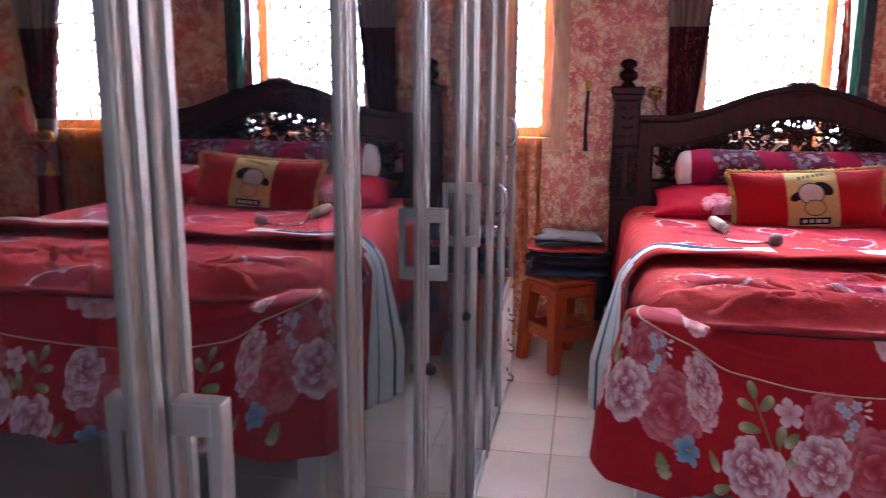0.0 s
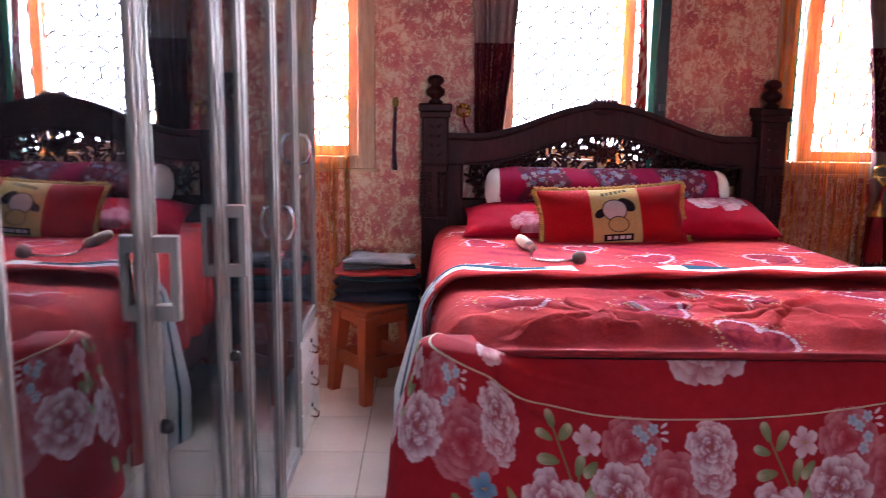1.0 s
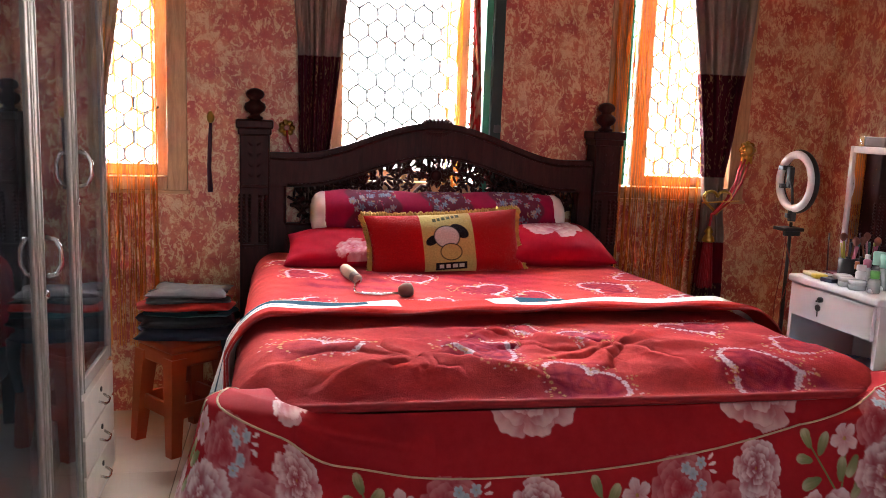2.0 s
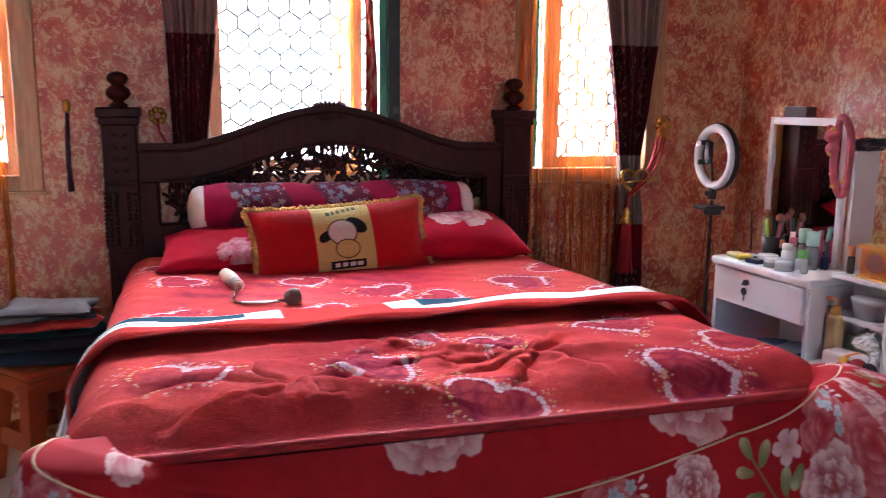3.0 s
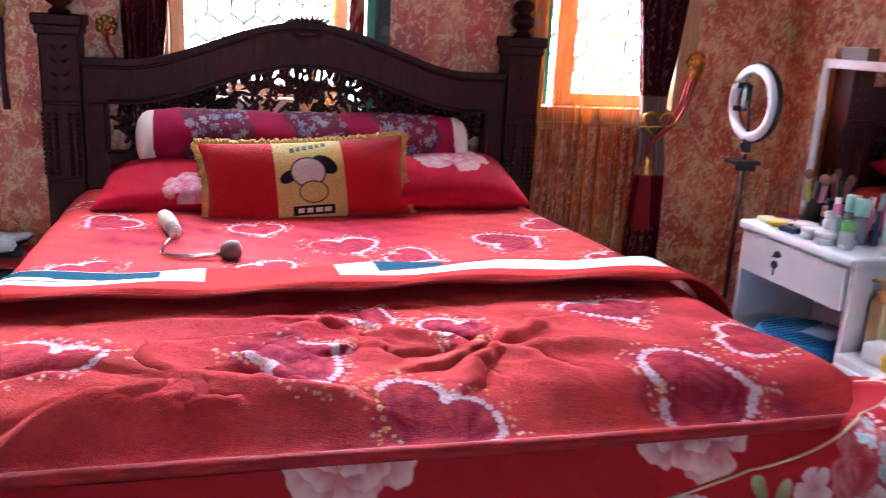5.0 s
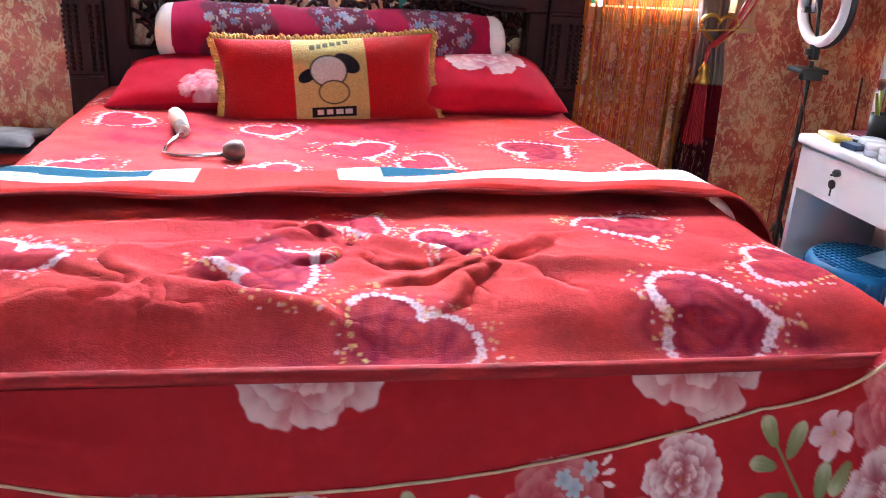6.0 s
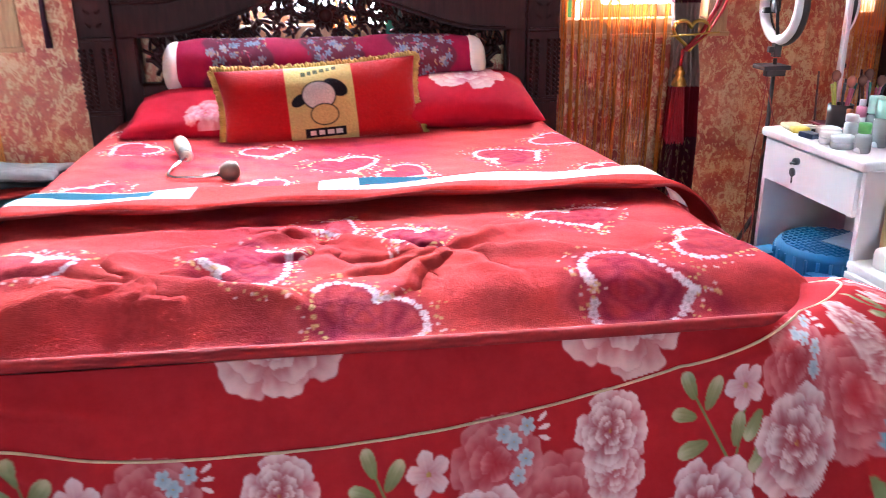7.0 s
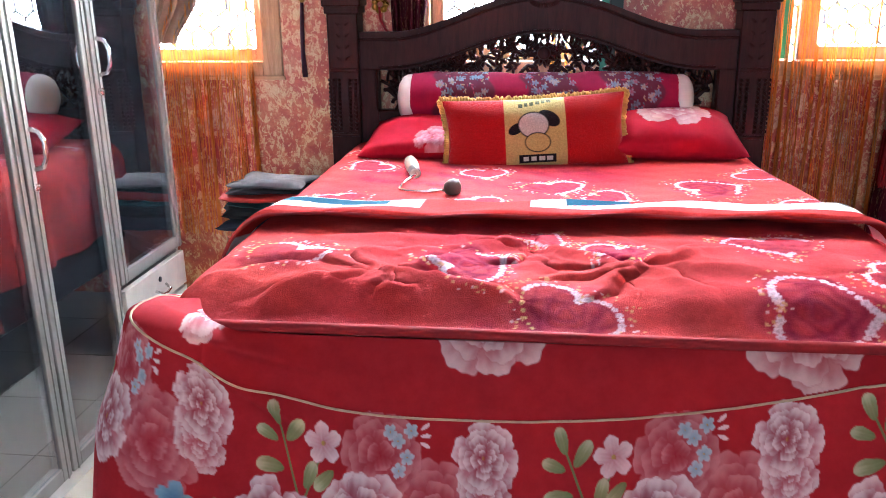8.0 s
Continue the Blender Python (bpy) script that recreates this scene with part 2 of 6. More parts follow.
GOLD = grained("gold_finish", (0.72, 0.44, 0.10), 0.28, 0.9, 0.2, 30, 0.05)
CLOTH = printed("plush_blanket_print", 0.95, 420, 0.0, 0.55, 90, 0.70)
CLOTH.node_tree.nodes["Principled BSDF"].inputs["Specular IOR Level"].default_value = 0.04
SATIN = printed("floral_cotton_print", 0.75, 1100, 0.0, 0.12, 30)

# ---- the room ----
def opening_wall(name, along0, along1, holes, z1, y0, y1, material):
    """A wall along x with openings cut through it."""
    bm = bmesh.new()
    edges = [along0] + [v for h in holes for v in h[:2]] + [along1]
    for i in range(0, len(edges), 2):
        box(bm, edges[i], edges[i + 1], y0, y1, 0, z1)
    for a, b in holes:
        box(bm, a, b, y0, y1, 0, SILL - 0.05)
        box(bm, a, b, y0, y1, HEAD, z1)
    return tagged(link(name, bm, material), "orange and red sponged wallpaper on a plastered wall", "wall", "", "structure")


opening_wall("wall_north", WEST - 0.15, EAST + 0.15, WINDOWS, HIGH, WALL, WALL + 0.16, PAPER)
for nm, a in (("wall_east", (EAST, EAST + 0.15, SOUTH, WALL, 0, HIGH)), ("wall_west", (WEST - 0.15, WEST, SOUTH, WALL, 0, HIGH)),
              ):
    tagged(link(nm, boxed(*a), PAPER), "orange and red sponged wallpaper on a plastered wall", "wall", "", "structure")
# Unseen south wall; the opening is made up to admit the fill lamp.
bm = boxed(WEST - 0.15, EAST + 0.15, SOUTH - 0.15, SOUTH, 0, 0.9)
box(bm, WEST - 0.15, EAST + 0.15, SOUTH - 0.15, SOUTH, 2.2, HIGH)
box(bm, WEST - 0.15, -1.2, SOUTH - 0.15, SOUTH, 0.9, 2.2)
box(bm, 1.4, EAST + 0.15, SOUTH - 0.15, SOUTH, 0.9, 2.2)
tagged(link("wall_south", bm, PAPER), "sponged orange wall, unseen, with an opening added for fill light", "wall", "", "structure")
tagged(link("ceiling", boxed(WEST - 0.15, EAST + 0.15, SOUTH - 0.15, WALL + 0.16, HIGH, HIGH + 0.12), WHITEWASH), "plain white painted ceiling", "ceiling", "", "structure")
floor = tagged(link("floor", boxed(WEST - 0.15, EAST + 0.15, SOUTH - 0.15, WALL + 0.16, -0.12, -0.003), GROUT), "cream glazed ceramic floor tiles with thin dark joints", "floor", "", "structure")
tagged(link("ground", boxed(-40, 40, WALL + 0.3, 60, -0.5, -0.3), grained("concrete", (0.35, 0.34, 0.32), 0.9)), "pale concrete yard outside the windows", "ground", "", "structure")
# ---- prints ----
def hit_box(U, V, cu, cv, r):
    return np.nonzero((np.abs(U - cu) < r) & (np.abs(V - cv) < r))[0]


def lay(col, idx, alpha, colour):
    col[idx] = col[idx] * (1 - alpha[:, None]) + colour * alpha[:, None]


def petal(col, U, V, cu, cv, ang, length, width, base, tip, rng, rim=None, soft=0.12, strength=1.0, frill=0.6):
    """One printed petal or leaf from (cu, cv) outward."""
    idx = hit_box(U, V, cu, cv, length * 1.15)
    if not len(idx):
        return
    du, dv = U[idx] - cu, V[idx] - cv
    p, q = du * math.cos(ang) + dv * math.sin(ang), -du * math.sin(ang) + dv * math.cos(ang)
    s, w = p / length, q / width
    a = np.arctan2(w, s - 0.5)
    e = np.hypot((s - 0.5) * 2, w * 2 * (1.25 - 0.5 * s)) / (1 + frill * (0.08 * np.sin(5 * a + rng.uniform(0, 6)) + 0.04 * np.sin(11 * a + rng.uniform(0, 6))))
    alpha = (1 - smooth(1 - soft, 1.0, e)) * strength
    vein = 0.09 * np.sin(26 * w + rng.uniform(0, 6)) * (1.1 - s) + 0.05 * np.sin(11 * w + rng.uniform(0, 6))
    k = np.clip(s + vein, 0, 1)[:, None]
    if rim is None:
        c = np.array(base) * (1 - k) + np.array(tip) * k
    else:
        mid = np.array(base) * 0.55 + np.array(tip) * 0.45
        edge = (smooth(0.55, 0.98, e + vein) * smooth(0.3, 0.85, s))[:, None]
        c = np.array(base) * (1 - k) + mid * k
        edge = np.maximum(edge * 0.5, smooth(0.50, 1.0, s + vein)[:, None])
        c = c * (1 - edge) + np.array(tip) * edge
        g = smooth(0.93, 1.0, e)[:, None] * 0.85
        c = c * (1 - g) + np.array(rim) * g
    lay(col, idx, alpha, c)


DEEP, ROSE, BLUSH, PALE = (0.36, 0.012, 0.04), (0.56, 0.10, 0.14), (0.50, 0.085, 0.12), (0.88, 0.70, 0.70)
LEAF_D, LEAF_L = (0.20, 0.24, 0.09), (0.56, 0.56, 0.34)


def peony(col, U, V, cu, cv, R, seed, base=DEEP, mid=BLUSH, tip=PALE, strength=1.0, squash=1.0):
    """A double peony: few broad frilled petals, pale at the rim and deep at the heart."""
    rng = np.random.RandomState(seed)
    for ring, (r0, ln, n) in enumerate(((0.30, 0.72, 6), (0.17, 0.64, 5), (0.08, 0.52, 5), (0.02, 0.38, 4), (0.0, 0.22, 3))):
        ph = rng.uniform(0, 6.28)
        for k in range(n):
            a = ph + 6.283 * k / n + rng.uniform(-0.22, 0.22)
            L = R * ln * rng.uniform(0.85, 1.12)
            petal(col, U, V, cu + r0 * R * math.cos(a), cv + squash * r0 * R * math.sin(a), a, L, L * (1.12 if ring < 2 else 0.95), base if ring > 0 else mid, tip, rng, (0.42, 0.035, 0.07), 0.06, strength, 0.8)
    petal(col, U, V, cu - 0.06 * R, cv, 0, 0.12 * R, 0.12 * R, (0.6, 0.3, 0.1), DEEP, rng)


def rose(col, U, V, cu, cv, R, seed, strength=0.85):
    rng = np.random.RandomState(seed)
    for r0, ln, n in ((0.30, 0.70, 6), (0.18, 0.62, 5), (0.08, 0.50, 4), (0.0, 0.34, 3)):
        ph = rng.uniform(0, 6.28)
        for k in range(n):
            a = ph + 6.283 * k / n
            L = R * ln
            petal(col, U, V, cu + r0 * R * math.cos(a), cv + r0 * R * math.sin(a), a, L, L * 1.25, (0.44, 0.03, 0.05), (0.68, 0.25, 0.26), rng, (0.42, 0.04, 0.06), 0.08, strength)


def blossom(col, U, V, cu, cv, R, seed, base=(0.62, 0.25, 0.28), tip=PALE):
    rng = np.random.RandomState(seed)
    for k in range(5):
        a = seed + 6.283 * k / 5
        petal(col, U, V, cu, cv, a, R, R * 0.72, base, tip, rng)
    petal(col, U, V, cu - 0.12 * R, cv, 0, 0.24 * R, 0.24 * R, (0.6, 0.45, 0.1), (0.5, 0.2, 0.1), rng)


def leaf(col, U, V, cu, cv, ang, L, seed=1):
    petal(col, U, V, cu, cv, ang, L, L * 0.46, LEAF_D, LEAF_L, np.random.RandomState(seed), (0.24, 0.28, 0.12), 0.08, 1.0, 0.1)


def stem(col, U, V, a, b, w, colour):
    a, b = np.array(a), np.array(b)
    d = b - a
    L2 = float(d @ d)
    idx = hit_box(U, V, (a[0] + b[0]) / 2, (a[1] + b[1]) / 2, math.sqrt(L2) / 2 + w * 3)
    s = np.clip(((U[idx] - a[0]) * d[0] + (V[idx] - a[1]) * d[1]) / L2, 0, 1)
    dist = np.hypot(U[idx] - a[0] - s * d[0], V[idx] - a[1] - s * d[1])
    lay(col, idx, 1 - smooth(w * 0.6, w * 1.3, dist), np.array(colour))


def bouquet(col, U, V, u0, v0):
    """One repeat of the border print; v runs down from the piping, in metres."""
    rose(col, U, V, u0 + 0.285, v0 + 0.155, 0.092, 11)
    rose(col, U, V, u0 + 0.185, v0 + 0.065, 0.075, 14, 0.85)
    for a, b, an, L in ((0.10, 0.10, 2.3, 0.05), (0.105, 0.13, 2.0, 0.06), (0.12, 0.15, 2.6, 0.06), (0.27, 0.26, 1.2, 0.06), (0.40, 0.20, 0.9, 0.05), (0.05, 0.30, 2.2, 0.06), (-0.06, 0.26, 2.6, 0.05)):
        leaf(col, U, V, u0 + a, v0 + b, an, L)
    stem(col, U, V, (u0 + 0.045, v0 + 0.17), (u0 - 0.005, v0 + 0.05), 0.002, LEAF_D)
    stem(col, U, V, (u0 + 0.045, v0 + 0.17), (u0 + 0.075, v0 + 0.08), 0.002, LEAF_D)
    for a, b, an, L in ((-0.005, 0.055, 4.4, 0.048), (0.010, 0.075, 5.3, 0.052), (-0.005, 0.08, 3.5, 0.045), (0.010, 0.12, 3.05, 0.055), (0.05, 0.14, 5.0, 0.05)):
        leaf(col, U, V, u0 + a, v0 + b, an, L)
    blossom(col, U, V, u0 + 0.078, v0 + 0.060, 0.036, 2)
    peony(col, U, V, u0 + 0.155, v0 + 0.165, 0.078, 3)
    peony(col, U, V, u0 - 0.005, v0 + 0.215, 0.080, 8)
    peony(col, U, V, u0 + 0.375, v0 + 0.115, 0.055, 22, (0.5, 0.06, 0.09), BLUSH, PALE, 0.9)
    peony(col, U, V, u0 + 0.372, v0 + 0.060, 0.060, 21)
    for k, (a, b) in enumerate(((0.215, 0.040), (0.232, 0.066), (0.218, 0.088), (0.238, 0.022), (0.20, 0.026))):
        blossom(col, U, V, u0 + a, v0 + b, 0.014, k, (0.34, 0.44, 0.54), (0.60, 0.66, 0.70))
    blossom(col, U, V, u0 + 0.335, v0 + 0.235, 0.036, 6, (0.10, 0.22, 0.36), (0.30, 0.48, 0.58))
    for k in range(3):
        leaf_rng = np.random.RandomState(k)
        petal(col, U, V, u0 + 0.255, v0 + 0.02 + 0.010 * k, -0.6 + 0.5 * k, 0.020, 0.007, PALE, PALE, leaf_rng)


def heart_curve(n):
    t = np.linspace(0, 2 * np.pi, n, endpoint=False)
    return 16 * np.sin(t) ** 3 / 17, (13 * np.cos(t) - 5 * np.cos(2 * t) - 2 * np.cos(3 * t) - np.cos(4 * t)) / 17


def heart(col, U, V, cu, cv, size, ang, seed, fill=0.5, dots=True, deep=(0.26, 0.009, 0.040)):
    rng = np.random.RandomState(seed)
    turn = np.linspace(0, 2 * np.pi, 80, endpoint=False)
    hx, hy = 16 * np.sin(turn) ** 3 / 17, (13 * np.cos(turn) - 3.4 * np.cos(2 * turn) - 2 * np.cos(3 * turn) - 0.5 * np.cos(4 * turn)) / 17
    c, s = math.cos(ang), math.sin(ang)
    idx = hit_box(U, V, cu, cv, size * 1.4)
    du, dv = U[idx] - cu, V[idx] - cv
    x, y = (du * c + dv * s) / size, (-du * s + dv * c) / size
    inside = 1 - smooth(0.55, 1.25, np.hypot(x, y * 1.05) + 0.12 * wavy(x * 5, y * 5, seed + 7, 2))
    tex = 0.55 + 0.45 * wavy(x * 9, y * 9, seed, 4)
    lay(col, idx, np.clip(inside * (0.2 + fill) * tex, 0, 0.85), np.array(deep))
    # a rose shaded inside the heart
    ring_r, ring_a = np.hypot(x, y), np.arctan2(y, x)
    for k, ring in enumerate((0.16, 0.34, 0.55, 0.78)):
        r = ring_r / ring + 0.16 * np.sin((3 + k) * ring_a + seed + k)
        lay(col, idx, np.exp(-((r - 1) / (0.05 / ring + 0.05)) ** 2) * fill * 0.75, np.array((0.16, 0.006, 0.04)))
        lay(col, idx, np.exp(-((r - 1.22) / (0.05 / ring + 0.05)) ** 2) * fill * 0.30, np.array((0.62, 0.10, 0.16)))
    gap = rng.randint(80)
    for k in range(0, 160, 3):
        i = (k / 2) % 80
        if (i - gap) % 80 < 12:
            continue
        j0, f = int(i), i - int(i)
        a, b = (hx[j0] * (1 - f) + hx[(j0 + 1) % 80] * f) * size, (hy[j0] * (1 - f) + hy[(j0 + 1) % 80] * f) * size
        pu, pv = cu + a * c - b * s + rng.normal(0, 0.001), cv + a * s + b * c + rng.normal(0, 0.001)
        r = size * rng.uniform(0.060, 0.085)
        gold = (i - gap - 12) % 80 < 10 and seed % 2 == 0
        j = hit_box(U, V, pu, pv, r * 1.3)
        d = np.hypot(U[j] - pu, V[j] - pv) / (r * (0.6 if gold else 1.0))
        d = d * (1 + 0.12 * np.sin(5 * np.arctan2(V[j] - pv, U[j] - pu) + k))
        tint = np.array((0.72, 0.52, 0.20)) if gold else np.array((0.82, 0.66, 0.76))
        lay(col, j, (1 - smooth(0.75, 1.05, d)) * rng.uniform(0.7, 0.92), np.where((d < 0.35)[:, None], tint * 0.72, tint))
    if dots:
        for k in range(110):
            t = rng.uniform(0, 6.28)
            f = rng.uniform(1.15, 1.42)
            i = int(t / 6.283 * 80) % 80
            a, b = hx[i] * size * f + rng.normal(0, 0.006), hy[i] * size * f + rng.normal(0, 0.006)
            pu, pv = cu + a * c - b * s, cv + a * s + b * c
            j = hit_box(U, V, pu, pv, 0.008)
            d = np.hypot(U[j] - pu, V[j] - pv) / rng.uniform(0.0026, 0.0046)
            lay(col, j, (1 - smooth(0.7, 1.1, d)) * 0.85, np.array((0.66, 0.36, 0.16) if rng.rand() < 0.6 else (0.75, 0.5, 0.5)))


# ---- the bed ----
BED_Z = 0.735
L_EDGE, R_EDGE, FOOT = -0.785, 0.915, -1.845


def strip(bm, x0, x1, n, z0, z1, y0, y1):
    """A board between two curves z0(x) and z1(x), of the thickness y0 to y1."""
    rows = []
    for i in range(n + 1):
        x = x0 + (x1 - x0) * i / n
        a, b = z0(x), max(z1(x), z0(x) + 0.001)
        rows.append([bm.verts.new((x, y, z)) for y, z in ((y0, a), (y0, b), (y1, b), (y1, a))])
    for a, b in zip(rows, rows[1:]):
        for k in range(4):
            bm.faces.new((a[k], b[k], b[(k + 1) % 4], a[(k + 1) % 4]))
    bm.faces.new(rows[0]), bm.faces.new(rows[-1][::-1])
    return bm


def crest_line(x):
    return 1.185 + 0.15 * (0.5 + 0.5 * math.cos(math.pi * min(1.0, abs(x) / 0.60))) ** 0.9


def lattice_top(x):
    return 1.035 + 0.14 * (0.5 + 0.5 * math.cos(math.pi * min(1.0, abs(x) / 0.62)))


def blade(bm, cx, cz, ang, L, W, y, t):
    """One carved leaf, thick in the middle and thin at its rim."""
    n = 8
    ring = []
    for i in range(n):
        a = 2 * math.pi * i / n
        p, q = L * (0.5 + 0.5 * math.cos(a)), W * math.sin(a) * (0.75 - 0.25 * math.cos(a))
        ring.append(bm.verts.new((cx + p * math.cos(ang) - q * math.sin(ang), y + t * 0.5, cz + p * math.sin(ang) + q * math.cos(ang))))
    mx, mz = cx + 0.45 * L * math.cos(ang), cz + 0.45 * L * math.sin(ang)
    f, k = bm.verts.new((mx, y - t * 0.5, mz)), bm.verts.new((mx, y + t * 1.2, mz))
    for i in range(n):
        bm.faces.new((ring[i], ring[(i + 1) % n], f)), bm.faces.new((ring[(i + 1) % n], ring[i], k))


def make_bed():
    bed = thing("bed", "dark mahogany bed with a carved pierced headboard and turned finials", "bed", (0, 0, 0))
    bm = bmesh.new()
    strip(bm, -0.745, 0.745, 90, lattice_top, crest_line, 0.035, 0.085)
    for sgn in (-1, 1):
        box(bm, min(sgn * 0.665, sgn * 0.745), max(sgn * 0.665, sgn * 0.745), 0.035, 0.085, 0.42, 1.04)
    box(bm, -0.665, 0.665, 0.035, 0.085, 0.42, 0.875, 0.003)
    head = part("headboard", bm, MAHOGANY, bed)
    bm = bmesh.new()
    top = [(x / 60 * 0.745, 0.034, crest_line(x / 60 * 0.745) - 0.028) for x in range(-60, 61)]
    tube(bm, top, 0.007, 6)
    low = [(x / 60 * 0.66, 0.034, lattice_top(x / 60 * 0.66) + 0.012) for x in range(-60, 61)]
    tube(bm, low, 0.006, 6)
    for sgn in (-1, 1):
        tube(bm, [(sgn * 0.672, 0.034, 0.88), (sgn * 0.672, 0.034, 1.035)], 0.006, 6)
    tube(bm, [(-0.67, 0.034, 0.872), (0.67, 0.034, 0.872)], 0.006, 6)
    part("moulding", bm, MAHOGANY, head, "", True)
    # pierced carving of scrolls and leaves, alike on both halves
    rng = random.Random(4)
    bm = bmesh.new()
    for sgn in (-1, 1):
        rng.seed(9)
        for k in range(9):
            cx = 0.05 + 0.068 * k
            room = lattice_top(cx) - 0.875
            for cz in ([0.90, 0.97, 1.045, 1.11] if room > 0.2 else [0.90, 0.97, 1.03]):
                if cz > lattice_top(cx) - 0.02:
                    continue
                cx2, turn, r = cx + rng.uniform(-0.015, 0.015), rng.choice((-1, 1)), rng.uniform(0.018, 0.026)
                pts = []
                for i in range(14):
                    a = turn * (i / 13 * 4.6) + rng.uniform(0, 0.05)
                    rr = r * (1.15 - 0.75 * i / 13)
                    pts.append((sgn * (cx2 + rr * math.cos(a)), 0.06, cz + rr * math.sin(a)))
                tube(bm, pts, [0.0085 - 0.0003 * i for i in range(14)], 6)
                for j in range(4):
                    blade(bm, sgn * cx2, cz, rng.uniform(0, 6.28), rng.uniform(0.035, 0.055), rng.uniform(0.009, 0.015), 0.055, 0.014)
        vine = [(sgn * (0.02 + 0.63 * i / 30), 0.066, 0.925 + 0.03 * math.sin(i * 0.9) + 0.10 * (1 - (i / 30) ** 1.2) * (i % 2 == 0 or 1)) for i in range(31)]
        tube(bm, vine, 0.009, 6)
        arc = [(sgn * 0.66 * i / 30, 0.066, lattice_top(0.66 * i / 30) - 0.055 + 0.012 * math.sin(i * 1.3)) for i in range(31)]
        tube(bm, arc, 0.007, 6)
    rng.seed(31)
    for k in range(-22, 23):
        x = 0.0285 * k
        for dz in (0.01, 0.03, 0.05, 0.07, 0.095):
            if lattice_top(x) - dz < 0.90 or rng.random() < 0.2:
                continue
            if dz < 0.06:
                blade(bm, x + rng.uniform(-0.014, 0.014), lattice_top(x) - dz - 0.01, rng.uniform(0, 6.28), 0.045, 0.012, 0.064, 0.014)
            blade(bm, x + rng.uniform(-0.008, 0.008), lattice_top(x) - dz, rng.uniform(0, 6.28), rng.uniform(0.030, 0.050), rng.uniform(0.008, 0.013), 0.058, 0.014)
    for k in range(-34, 35):
        x = 0.0185 * k
        blade(bm, x, lattice_top(x) + 0.006, -math.pi / 2 + rng.uniform(-0.7, 0.7), rng.uniform(0.030, 0.055), rng.uniform(0.010, 0.016), 0.060, 0.014)
    for k in range(10):
        blade(bm, 0, 1.10, 6.283 * k / 10, 0.055, 0.016, 0.052, 0.02)
    lathe(bm, [(0.002, -0.012), (0.02, -0.008), (0.028, 0.0), (0.02, 0.008), (0.002, 0.01)], Matrix.Translation((0, 0.045, 1.10)) @ pose(0, 0, 0, 90), 14)
    part("carved_lattice", bm, MAHOGANY, head, "pierced carving of scrolls and leaves", True)
    bm = bmesh.new()
    for k in range(13):
        a = math.pi * k / 12
        blade(bm, 0.045 * math.cos(a), 1.318, a * 0.8 + 0.3, 0.035 + 0.012 * math.sin(a), 0.013, 0.04, 0.03)
        blade(bm, 0.03 * math.cos(a), 1.30, -a * 0.9, 0.04, 0.013, 0.034, 0.02)
    part("crest_ornament", bm, MAHOGANY, head, "carved leaf crest", True)
    fin = [(0.028, 0), (0.034, 0.006), (0.034, 0.012), (0.022, 0.02), (0.020, 0.026), (0.040, 0.04), (0.046, 0.055), (0.042, 0.07), (0.024, 0.082), (0.022, 0.088), (0.036, 0.098), (0.040, 0.11), (0.034, 0.124), (0.018, 0.133), (0.004, 0.136)]
    for sgn in (-1, 1):
        x = 0.80 * sgn
        post = part("post", boxed(x - 0.062, x + 0.062, 0.008, 0.125, 0, 1.26, 0.006), MAHOGANY, bed)
        bm = boxed(x - 0.078, x + 0.078, -0.006, 0.138, 1.285, 1.322, 0.006)
        box(bm, x - 0.070, x + 0.070, 0.002, 0.131, 1.258, 1.287, 0.004)
        part("cap", bm, MAHOGANY, post)
        part("finial", turned(fin, Matrix.Translation((x, 0.065, 1.320))), MAHOGANY, post, "", True)
        bm = bmesh.new()
        for sx in (-0.045, -0.022, 0.022, 0.045, 0.062):
            for k in range(13):
                xx = x + (sx if sx < 0.06 else sgn * 0.062)
                bmesh.ops.create_icosphere(bm, subdivisions=1, radius=0.0085, matrix=Matrix.Translation((xx, 0.008 if sx < 0.06 else 0.02, 0.80 + 0.0165 * k)))
        for k in range(4):
            for s2 in (-1, 1):
                blade(bm, x, 1.07 + 0.045 * k, math.pi / 2 + s2 * 0.9, 0.05, 0.014, 0.008, 0.012)
        box(bm, x - 0.055, x + 0.055, 0.0, 0.01, 1.03, 1.045, 0.003)
        box(bm, x - 0.055, x + 0.055, 0.0, 0.01, 0.77, 0.785, 0.003)
        part("carved_panel", bm, MAHOGANY, post, "beaded and leaf-carved post front", True)
    for sgn in (-1, 1):
        part("side_rail", boxed(min(sgn * 0.75, sgn * 0.79), max(sgn * 0.75, sgn * 0.79), -1.80, 0.01, 0.24, 0.42, 0.006), MAHOGANY, bed)
        part("leg", boxed(sgn * 0.76 - 0.035, sgn * 0.76 + 0.035, -1.80, -1.73, 0, 0.40, 0.006), PLANK, bed, "pale front bed leg")
    part("foot_rail", boxed(-0.75, 0.75, -1.80, -1.76, 0.24, 0.42, 0.006), MAHOGANY, bed)
    part("slat_base", boxed(-0.75, 0.75, -1.76, 0.0, 0.36, 0.40), PLANK, bed)
    tagged(link("mattress", boxed(-0.77, 0.77, -1.78, 0.02, 0.42, 0.72, 0.05, seg=4), grained("mattress_ticking", (0.5, 0.35, 0.33), 0.9), None, "", True), "thick mattress hidden under red bed linen", "mattress")
    return bed


